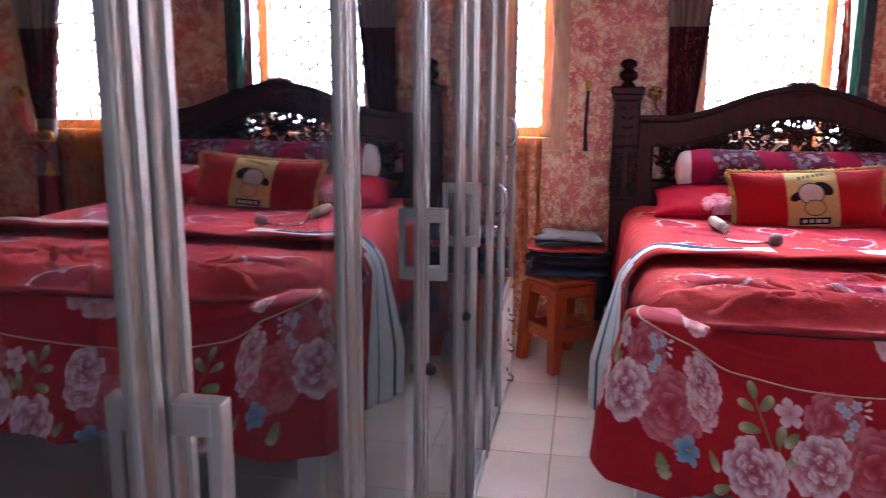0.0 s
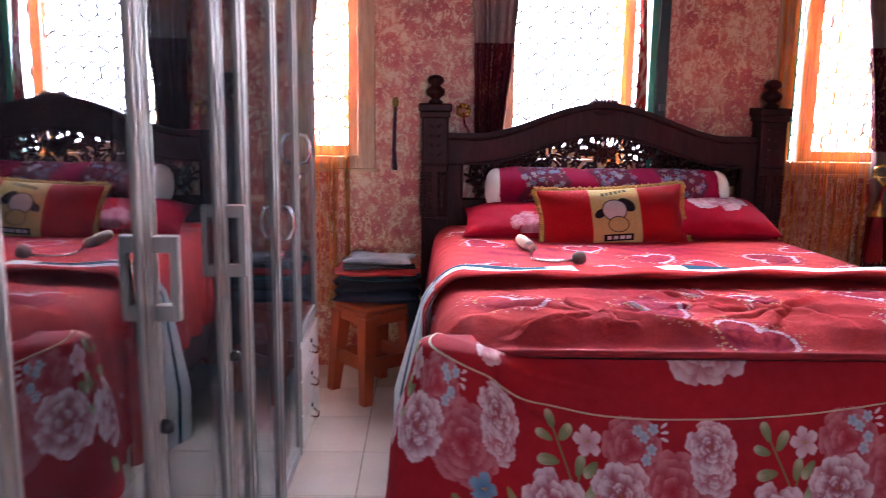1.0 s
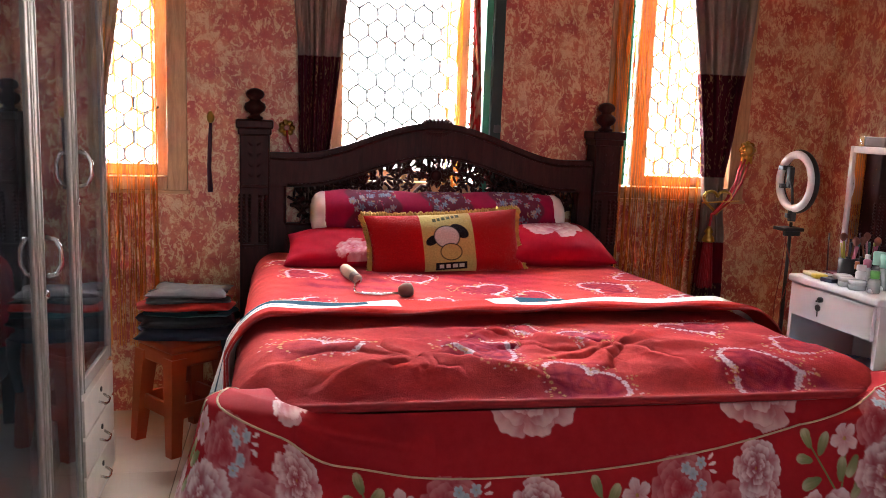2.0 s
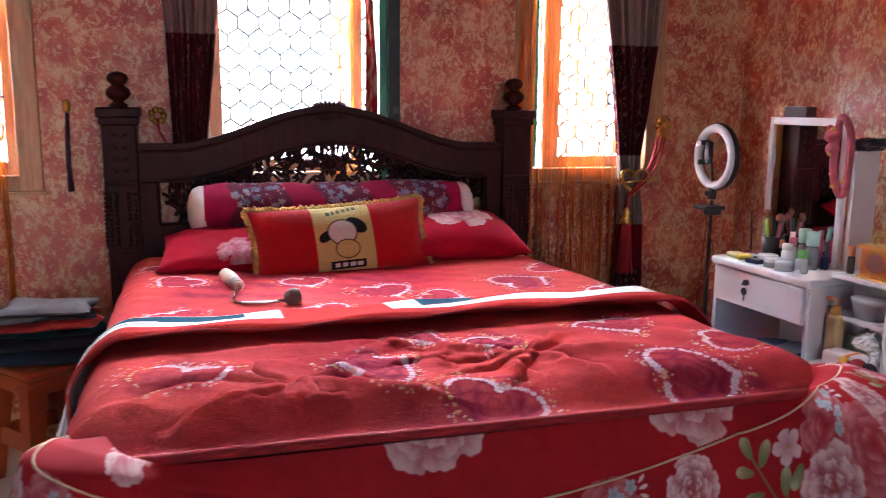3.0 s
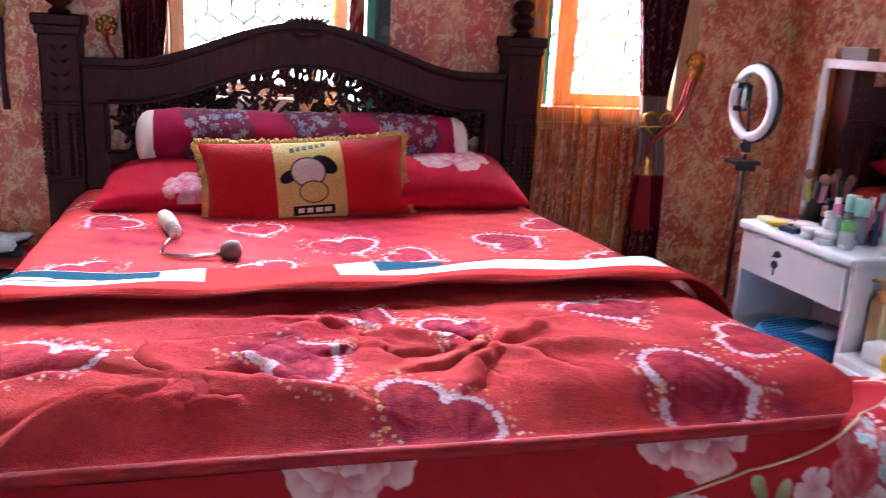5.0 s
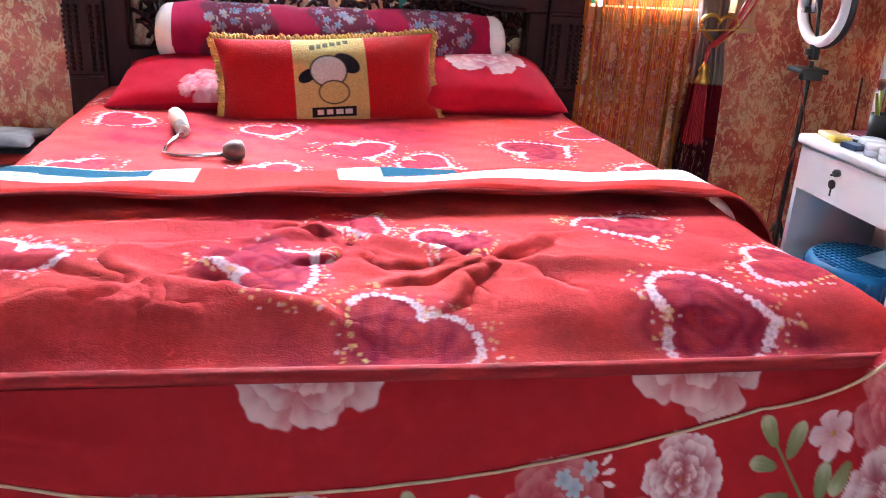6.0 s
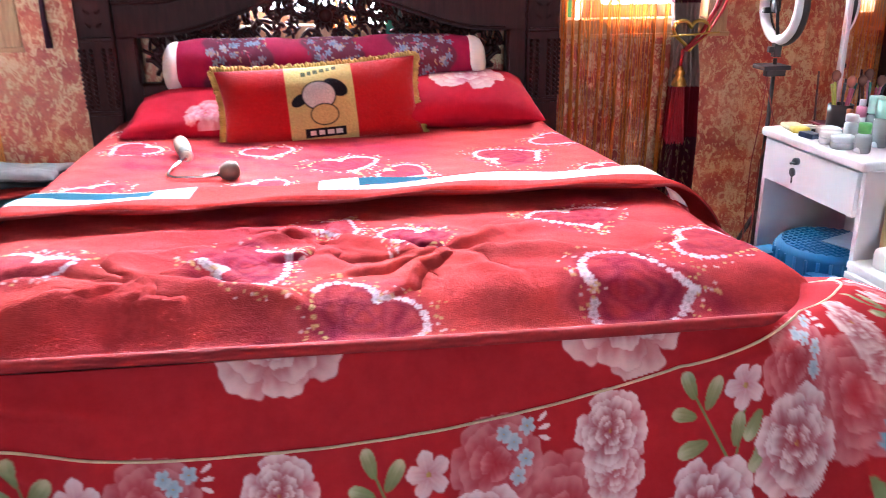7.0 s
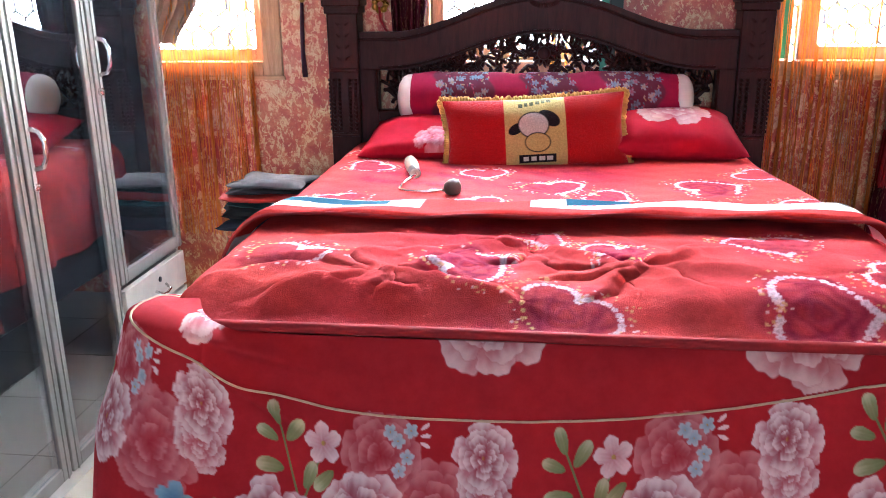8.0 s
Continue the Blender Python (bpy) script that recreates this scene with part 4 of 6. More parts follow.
        oval(-0.008, 0.018, 0.056, 0.049, 0, ink)
        oval(-0.008, 0.018, 0.051, 0.044, 0, pale)
        for cu, cv, a, b in ((0.004, -0.045, 0.046, 0.036),):
            oval(cu, cv, a, b, 0, ink)
            oval(cu, cv, a - 0.004, b - 0.004, 0, (0.66, 0.50, 0.17))
        bar = (np.abs(U - 0.002) < 0.066) & (np.abs(V + 0.104) < 0.016)
        col[bar] = np.array(ink)
        for k in range(4):
            col[(np.abs(U - 0.002 + 0.042 - 0.028 * k) < 0.010) & (np.abs(V + 0.104) < 0.008)] = np.array((0.7, 0.68, 0.62))
        for k in range(6):
            col[(np.abs(U + 0.050 - 0.020 * k) < 0.007) & (np.abs(V - 0.095 - 0.004 * k) < 0.009)] = np.array((0.10, 0.11, 0.05))
        return col
    m = Matrix.Translation((-0.025, -0.352, 0.845)) @ pose(0, 0, 0, 66, 0, 4) @ pose(0, 0, 0, 0, 0, 3)
    ob, top = make_cushion("plush_cushion", "long red plush cushion with a yellow printed panel and yellow fringe", W, D, 0.13, m, paint_plush, printed("red_plush", 0.95, 420, 0.3, 0.9, 150, 0.6), 0.004, 7, 220)
    rng = random.Random(3)
    bm = bmesh.new()
    ring = [(p, (0, -1)) for p in top[0, :]] + [(p, (1, 0)) for p in top[:, -1]] + [(p, (0, 1)) for p in top[-1, ::-1]] + [(p, (-1, 0)) for p in top[::-1, 0]]
    for q, (ox, oy) in ring:
        p, o = Vector(q), Vector((ox, oy, 0))
        for j in range(2):
            tip = p + o * rng.uniform(0.007, 0.014) + Vector((rng.uniform(-1, 1), rng.uniform(-1, 1), rng.uniform(-1, 1))) * 0.006
            midp = (p + tip) / 2 + Vector((rng.uniform(-1, 1), rng.uniform(-1, 1), rng.uniform(-1, 1))) * 0.003
            tube(bm, [p - o * 0.002, midp, tip], [0.0045, 0.0052, 0.0035], 4)
    part("fringe", bm, grained("yellow_fringe", (0.58, 0.34, 0.08), 0.9, 0, 0.3, 200), ob, "yellow yarn fringe", True)


make_bed()
make_spread()
make_bedding()
make_striped_fold()
make_pillows()
# ---- windows ----
OFFWHITE = grained("pale_plaster", (0.7, 0.7, 0.68), 0.9, 0, 0.1, 10)
PANE = mirror_material("window_pane", (0.97, 0.98, 0.97), 1.45)


def make_grille(parent, x0, x1, z0, z1, y):
    """Honeycomb security bars with small rings."""
    bm = bmesh.new()
    w, v, d, r = 0.086, 0.045, 0.030, 0.0068
    rows = int((z1 - z0) / (v + d)) + 1
    cols = int((x1 - x0) / w) + 1
    for j in range(rows):
        z = z0 + j * (v + d)
        for i in range(cols + 1):
            x = x0 + (i + 0.5 * (j % 2)) * w
            if x > x1:
                continue
            tube(bm, [(x, y, z), (x, y, min(z + v, z1))], r, 5)
            for sg in (-1, 1):
                xx = x + sg * w / 2
                if x0 <= xx <= x1 and z + v + d <= z1:
                    tube(bm, [(x, y, z + v), (xx, y, z + v + d)], r, 5)
            if j % 4 == 1:
                ring = [(x + 0.017 * math.cos(a * 0.6283), y, z + v / 2 + 0.017 * math.sin(a * 0.6283)) for a in range(10)]
                tube(bm, ring, 0.0026, 4, True)
    for x in (x0, x1):
        tube(bm, [(x, y, z0), (x, y, z1)], 0.005, 5)
    part("security_grille", bm, grained("grey_painted_bars", (0.03, 0.03, 0.03), 0.7, 0.0, 0.3, 60), parent, "painted honeycomb bars")


def make_window(i, a, b, green_side, left, right, jamb0, jamb_paint):
    """left, right: the casement's stiles (from, to); jamb0: where the right jamb begins."""
    win = tagged(new("window_%d" % i), "varnished wooden casement window with iron grille, bright sky behind", "window", "bedroom windows", "structure")
    y0, y1 = WALL - 0.012, WALL + 0.10
    f = 0.055
    frame_ob = part("window_frame", boxed(a - 0.03, a + f, y0, y1, SILL - 0.05, HEAD + 0.03, 0.004), TEAK, win)
    part("jamb", boxed(jamb0, b + 0.03, y0, y1, SILL - 0.05, HEAD + 0.03, 0.004), jamb_paint, frame_ob)
    part("head_rail", boxed(a + f, jamb0, y0, y1, HEAD - f, HEAD + 0.03, 0.004), TEAK, frame_ob)
    part("window_sill", boxed(a + f, jamb0, y0, y1, SILL - 0.05, SILL + 0.012, 0.004), TEAK, win)
    part("ledge", boxed(a - 0.04, b + 0.04, WALL - 0.022, WALL - 0.012, SILL - 0.062, SILL - 0.045, 0.003), grained("pale_sill_edge", (0.62, 0.36, 0.17), 0.4), win)
    sz0, sz1 = SILL + 0.012, HEAD - f
    sash = part("sash", boxed(*left, y1 - 0.04, y1, sz0, sz1, 0.004), TEAK, win, "inner casement stile")
    part("stile", boxed(*right, y1 - 0.04, y1, sz0, sz1, 0.004), TEAK, sash)
    part("bottom_rail", boxed(left[1], right[0], y1 - 0.04, y1, sz0, sz0 + 0.05, 0.004), TEAK, sash)
    pane = part("pane", boxed(left[1], right[0], y1 - 0.022, y1 - 0.018, sz0 + 0.05, sz1), PANE, win)
    pane.visible_shadow = False
    part("window_stay", tubed([(right[0] + 0.01, y1 - 0.05, 1.36), (right[0] - 0.05, y1 - 0.055, 1.335), (right[0] - 0.11, y1 - 0.05, 1.355)], 0.005, 6), IRON, win, "iron casement stay", True)
    make_grille(win, a + 0.01, b - 0.01, SILL, HEAD, WALL + 0.18)
    for g0, g1 in green_side:
        part("green_shutter_edge", boxed(g0, g1, y1 + 0.004, y1 + 0.05, SILL, HEAD, 0.004), GREEN, win, "green painted outer frame")
    return win


make_window(1, *WINDOWS[0], [], (-1.725, -1.675), (-1.225, -1.175), -1.175, TEAK)
make_window(2, *WINDOWS[1], [], (-0.465, -0.415), (0.112, 0.165), 0.222, GREEN)
make_window(3, *WINDOWS[2], [(0.925, 0.988)], (1.0, 1.075), (1.435, 1.485), 1.485, TEAK)
sky_board = mat("bright_haze", (0.9, 0.9, 0.9), 1.0)
nb = sky_board.node_tree.nodes["Principled BSDF"]
nb.inputs["Emission Color"].default_value, nb.inputs["Emission Strength"].default_value = (0.97, 0.99, 1.0, 1), SKY_GLOW
tagged(link("backdrop", boxed(-22, 22, 9.0, 9.1, -0.3, 12), sky_board), "blank white hazy sky seen through the windows", "sky", "", "structure")
# dark shutter leaf standing open beside the middle window
shut = thing("open_shutter", "dark green shutter leaf folded against the wall", "shutter", (0.275, WALL - 0.02, SILL - 0.05))
part("leaf", boxed(-0.022, 0.03, -0.02, 0.012, 0, 1.25, 0.004), grained("dark_green_paint", (0.012, 0.035, 0.03), 0.45, 0, 0.3, 20), shut)
part("hinge", boxed(-0.005, 0.028, -0.032, -0.02, 0.30, 0.335, 0.003), IRON, shut, "iron hinge")


# ---- curtains ----
def curtain_print(z, u, seed, light):
    maroon, beige, gold = np.array((0.085, 0.012, 0.022)), np.array(light), np.array((0.34, 0.20, 0.10))
    col = np.empty((z.size, 3))
    col[:] = maroon
    col[(z > 1.605) | ((z > 0.80) & (z < 1.12))] = beige
    orn = wavy(u * 95, z * 60, seed, 3)
    swirl = (np.abs(orn) < 0.10) & (np.sin(u * 60) > -0.2)
    inside = (z <= 1.605) & (z >= 1.12) | (z < 0.74)
    col[swirl & inside] = gold
    red = (z < 0.80) & (z > 0.60)
    col[red] = np.array((0.20, 0.008, 0.018))
    return col


def make_curtain(label, rows, y, pleats, seed, z0, light=(0.36, 0.27, 0.23), all_light=False):
    """rows: (z, left edge, right edge), top first."""
    cur = thing("curtain", label, "curtain", (rows[-1][1], y, z0))
    zs = np.linspace(rows[0][0], z0, 330)
    zr = np.array([r[0] for r in rows])[::-1]
    lo, hi = np.interp(zs, zr, np.array([r[1] for r in rows])[::-1]), np.interp(zs, zr, np.array([r[2] for r in rows])[::-1])
    k = np.ones(9) / 9
    lo[4:-4], hi[4:-4] = np.convolve(lo, k, "valid"), np.convolve(hi, k, "valid")
    u = np.linspace(0, 1, 240)
    Z, U = np.meshgrid(zs, u, indexing="ij")
    width = (hi - lo)[:, None]
    x = lo[:, None] + width * (u[None] + 0.012 * np.sin(pleats * 6.283 * u[None] * 2))
    ph = pleats * 2 * np.pi * (u[None] + 0.03 * np.sin(u[None] * 9 + seed))
    yy = 0.022 * np.sin(ph) + 0.006 * np.sin(2.3 * ph + Z * 4) + 0.004 * wavy(U * 5, Z * 5, seed, 2)
    P = np.stack([x - rows[-1][1], yy, Z - z0], -1)
    col = curtain_print(Z.ravel(), U.ravel(), seed, light)
    if all_light:
        col[:] = np.array(light)
    sheet("cloth", P, SATIN, cur, "", col, 0.002)
    return cur


make_curtain("maroon and taupe curtain gathered beside the middle window", [(2.35, -0.68, -0.36), (1.65, -0.62, -0.43), (1.25, -0.61, -0.47), (1.0, -0.60, -0.50)], WALL - 0.055, 6, 3, 0.35)
make_curtain("maroon and taupe curtain tied back with a gold heart", [(2.35, 1.13, 1.56), (1.77, 1.225, 1.52), (1.30, 1.30, 1.46), (1.12, 1.325, 1.425), (1.0, 1.335, 1.425), (0.85, 1.335, 1.45), (0.6, 1.32, 1.46), (0.3, 1.30, 1.46)], WALL - 0.06, 6, 5, 0.12)
make_curtain("pale beige curtain pulled aside behind the wardrobe", [(2.35, -1.78, -1.25), (1.85, -1.78, -1.34), (1.3, -1.78, -1.42), (1.16, -1.78, -1.52)], WALL - 0.05, 6, 8, 1.14, (0.50, 0.36, 0.24), True)

THREAD = grained("orange_thread", (0.78, 0.28, 0.05), 0.45, 0, 0.3, 60, 0)
tn, tl, tb = nodes(THREAD)
glow_through, both = tn.new("ShaderNodeBsdfTranslucent"), tn.new("ShaderNodeMixShader")
glow_through.inputs[0].default_value = (0.85, 0.40, 0.08, 1)
both.inputs[0].default_value = 0.55
tl.new(tb.outputs[0], both.inputs[1]), tl.new(glow_through.outputs[0], both.inputs[2])
tl.new(both.outputs[0], tn["Material Output"].inputs[0])
THREAD.node_tree.nodes["Principled BSDF"].inputs["Transmission Weight"].default_value = 0.25


def make_strings(x0, x1, n, z0, seed, y):
    rng = random.Random(seed)
    ob = thing("string_curtain", "shiny orange-gold thread curtain hanging over the window and wall", "curtain", ((x0 + x1) / 2, y, z0), 0, "thread curtains")
    bm = bmesh.new()
    for k in range(n):
        bunch = (k // 7 + 0.5) * 7 / n
        x = x0 + (x1 - x0) * (bunch + rng.gauss(0, 0.20) * 7 / n) - (x0 + x1) / 2
        yy, ph = rng.uniform(-0.008, 0.008), rng.uniform(0, 6)
        lean = rng.uniform(-0.005, 0.005)
        pts = [(x + lean * i / 12 + 0.002 * math.sin(i * 1.1 + ph), yy, (2.3 - z0) * (1 - i / 12) + rng.uniform(0, 0.02)) for i in range(13)]
        tube(bm, pts, rng.choice((0.0012, 0.0018, 0.0027)), 4)
        for j in range(rng.randint(3, 7)):
            bmesh.ops.create_icosphere(bm, subdivisions=1, radius=0.0022, matrix=Matrix.Translation((x + lean * 0.5, yy, rng.uniform(0, 2.0 - z0))))
    part("threads", bm, THREAD, ob, "", False, "stuff")
    return ob


make_strings(0.84, 1.33, 77, 0.42, 2, WALL - 0.03)
make_strings(-1.66, -1.20, 63, 0.30, 3, WALL - 0.03)
make_strings(0.02, 0.12, 14, 0.9, 4, WALL - 0.03)


def make_tieback():
    tie = thing("curtain_tieback", "gold heart clasp and red cords with a tassel holding the curtain", "tieback", (1.385, WALL - 0.10, 1.0))
    hx, hy = heart_curve(40)
    part("heart_clasp", tubed([(0.074 * a, 0, 0.066 * b + 0.01) for a, b in zip(hx, hy)], 0.012, 8, True, 0.6), GOLD, tie, "gold heart-shaped ring", True)
    part("pin", tubed([(-0.085, -0.012, 0.0), (0.11, -0.012, 0.012)], 0.004, 6), GOLD, tie, "gold pin", True)
    cord = grained("red_cord", (0.42, 0.012, 0.02), 0.7, 0, 0.2, 300)
    for k, (dx, dz) in enumerate(((0.0, 0.0), (0.020, 0.010), (0.042, -0.004))):
        part("cord", tubed([(-0.03 + 0.3 * dx, -0.012, -0.055), (0.04 + 0.6 * dx, -0.010, 0.015 + dz), (0.10 + 0.8 * dx, 0.02, 0.10 + dz), (0.150 + dx, 0.07, 0.20 + dz)], 0.005, 6), cord, tie, "", True)
    part("hook", turned([(0.01, 0), (0.034, 0.004), (0.040, 0.012), (0.026, 0.022), (0.030, 0.03), (0.012, 0.04), (0.003, 0.042)], Matrix.Translation((0.185, 0.098, 0.255)) @ pose(0, 0, 0, 90)), GOLD, tie, "gold rosette hook on the wall", True)
    bm = bmesh.new()
    for k in range(8):
        a = 6.283 * k / 8
        bmesh.ops.create_uvsphere(bm, u_segments=8, v_segments=6, radius=0.016, matrix=Matrix.Translation((0.185 + 0.03 * math.cos(a), 0.085, 0.255 + 0.03 * math.sin(a))))
    box(bm, 0.155, 0.215, 0.075, 0.098, 0.185, 0.225, 0.006)
    part("rosette", bm, GOLD, tie, "gold petals", True)
    part("tassel_cap", turned([(0.004, 0), (0.010, -0.01), (0.022, -0.03), (0.014, -0.04), (0.024, -0.055), (0.030, -0.075), (0.026, -0.08)][::-1], Matrix.Translation((-0.035, -0.01, -0.11))), GOLD, tie, "gold tassel cap", True)
    bm = bmesh.new()
    tube(bm, [(-0.03, -0.012, -0.05), (-0.035, -0.01, -0.12)], 0.006, 6)
    rng = random.Random(8)
    for k in range(60):
        a, r = rng.uniform(0, 6.28), rng.uniform(0.012, 0.03)
        tube(bm, [(-0.035 + 0.7 * r * math.cos(a), -0.01 + 0.7 * r * math.sin(a), -0.185), (-0.035 + 1.3 * r * math.cos(a), -0.01 + 1.3 * r * math.sin(a), -0.40 - rng.uniform(0, 0.02))], 0.0032, 4)
    part("tassel", bm, cord, tie, "red thread tassel")
    # plainer hook behind the headboard for the middle curtain
    t2 = thing("curtain_hook", "gold rosette hook beside the middle curtain", "hook", (-0.665, WALL - 0.035, 1.29))
    for k in range(7):
        a = 6.283 * k / 7
        bm = bmesh.new()
        bmesh.ops.create_uvsphere(bm, u_segments=8, v_segments=6, radius=0.014, matrix=Matrix.Translation((0.024 * math.cos(a), 0.02, 0.024 * math.sin(a))))
        part("rosette_petal", bm, GOLD, t2, "", True)
    part("cord", tubed([(0, 0.0, -0.01), (0.005, -0.01, -0.06), (0.04, -0.02, -0.12)], 0.005, 6), cord, t2, "red cord", True)
    t3 = thing("hanging_tie", "purple curtain tie with a yellow top hanging on the wall", "tieback", (-0.995, WALL - 0.015, 1.0))
    part("strand", tubed([(0.004, 0, 0.30), (0, -0.004, 0.2), (-0.003, -0.002, 0.1), (0.002, -0.003, 0.0)], [0.007, 0.009, 0.009, 0.012], 7), grained("purple_cord", (0.09, 0.03, 0.06), 0.7, 0, 0.3, 200), t3, "", True)
    part("knot", turned([(0.004, 0), (0.014, 0.01), (0.016, 0.03), (0.006, 0.05)], Matrix.Translation((0.004, 0, 0.30))), grained("yellow_cord", (0.6, 0.36, 0.05), 0.7), t3, "yellow knot", True)


make_tieback()
rib = thing("red_ribbon", "narrow red and gold cloth strip hanging at the window", "ribbon", (0.175, WALL - 0.035, 1.15))
uu, zz = np.meshgrid(np.linspace(-1, 1, 16), np.linspace(0, 1.1, 60))
ribbon = np.stack([0.022 * uu * (1 + 0.25 * np.sin(zz * 7)) + 0.008 * np.sin(zz * 5), 0.010 * np.sin(uu * 4 + zz * 9), zz], -1)
rc = np.where((np.abs(wavy(uu * 3, zz * 30, 4, 2)) < 0.25)[..., None], np.array((0.55, 0.36, 0.24)), np.array((0.42, 0.03, 0.025)))
sheet("cloth", ribbon, SATIN, rib, "", rc, 0.001)


# ---- wardrobes ----
FACE = -1.285


def arch_handle(parent, y, z):
    pts = [(FACE + 0.006, y, z + 0.052), (FACE + 0.03, y, z + 0.045), (FACE + 0.042, y, z + 0.02), (FACE + 0.042, y, z - 0.02), (FACE + 0.03, y, z - 0.045), (FACE + 0.006, y, z - 0.052)]
    part("handle", tubed(pts, 0.0065, 8), CHROME, parent, "arched chrome handle", True)
    part("lock", turned([(0.012, 0), (0.012, 0.006), (0.009, 0.010), (0.002, 0.011)], Matrix.Translation((FACE, y, z - 0.10)) @ pose(0, 0, 0, 0, 90, 0)), CHROME, parent, "round lock", True)


def box_handle(parent, y, z0, z1):
    bm = bmesh.new()
    box(bm, FACE + 0.028, FACE + 0.042, y - 0.010, y + 0.010, z0, z1, 0.002)
    box(bm, FACE, FACE + 0.034, y - 0.011, y + 0.011, z0, z0 + 0.028, 0.002)
    box(bm, FACE, FACE + 0.034, y - 0.011, y + 0.011, z1 - 0.028, z1, 0.002)
    part("handle", bm, ALU, parent, "square aluminium pull")


def make_door(parent, y0, y1, z0, z1, f=0.042):
    d = part("door", boxed(FACE - 0.018, FACE, y0, y0 + f, z0, z1, 0.003), ALU, parent, "aluminium framed glass door")
    for nm, a in (("stile", (y1 - f, y1, z0, z1)), ("rail", (y0 + f, y1 - f, z0, z0 + f)), ("rail", (y0 + f, y1 - f, z1 - f, z1))):
        part(nm, boxed(FACE - 0.018, FACE, *a, 0.003), ALU, d)
    for a in ((y0 + f * 0.45, y0 + f * 0.55), (y1 - f * 0.55, y1 - f * 0.45)):
        part("groove", boxed(FACE, FACE + 0.004, *a, z0, z1), ALU, d)
    g = part("pane", boxed(FACE - 0.012, FACE - 0.007, y0 + f, y1 - f, z0 + f, z1 - f), GLASS, d, "dark reflecting glass")
    return d


def make_carcass(name, label, y0, y1, z1):
    w = thing(name, label, "wardrobe", ((WEST + FACE) / 2, (y0 + y1) / 2, 0))
    # parts are built in room coordinates
    w.matrix_world = Matrix.Identity(4)
    x0, x1 = WEST + 0.01, FACE - 0.02
    for nm, a in (("side_panel", (x0, x1, y0, y0 + 0.018, 0, z1)), ("side_panel", (x0, x1, y1 - 0.018, y1, 0, z1)), ("back_panel", (x0, x0 + 0.01, y0 + 0.018, y1 - 0.018, 0.05, z1)),
                  ("top_panel", (x0 + 0.01, x1, y0 + 0.018, y1 - 0.018, z1 - 0.018, z1)), ("bottom_panel", (x0 + 0.01, x1, y0 + 0.018, y1 - 0.018, 0.05, 0.068)),
                  ("plinth", (FACE - 0.04, FACE - 0.022, y0 + 0.018, y1 - 0.018, 0.0, 0.05))):
        part(nm, boxed(*a, 0.002), PLANK, w)
    return w


def hang_clothes(y0, y1, z, n, seed):
    rng = random.Random(seed)
    cols = [(0.02, 0.04, 0.10), (0.35, 0.03, 0.06), (0.03, 0.03, 0.035), (0.10, 0.13, 0.20), (0.45, 0.42, 0.40), (0.30, 0.05, 0.14), (0.05, 0.09, 0.10)]
    for k in range(n):
        y, L, c = y0 + (y1 - y0) * (k + 0.5) / n, rng.uniform(0.55, 0.95), cols[k % 7]
        ob = thing("hanging_garment", "garment on a hanger inside the glazed wardrobe", "clothes", (-1.58, y, z - L), 0, "hanging clothes")
        a, b = np.meshgrid(np.linspace(0, 2 * np.pi, 28, endpoint=False), np.linspace(0, 1, 24))
        shoulder = np.clip(b * 6, 0.15, 1) ** 0.6
        rx, ry = 0.20 * shoulder * (0.85 + 0.15 * b), 0.022 + 0.02 * b
        x = rx * np.cos(a) * (1 + 0.05 * np.sin(6 * a + 5 * b))
        yy = ry * np.sin(a) + 0.012 * np.sin(a * 5 + k) * b
        P = np.stack([x, yy, L * (1 - b) + 0.01 * np.sin(3 * a) * b], -1)
        sheet("cloth", P[::-1], grained("garment_cloth", c, 0.9, 0, 0.25, 60), ob, "", None, 0, None, True)
        part("hanger", tubed([(0, 0, L), (0, 0, L + 0.03), (0.012, 0, L + 0.045), (0.0, 0, L + 0.058)], 0.002, 5), CHROME, ob, "wire hanger hook")


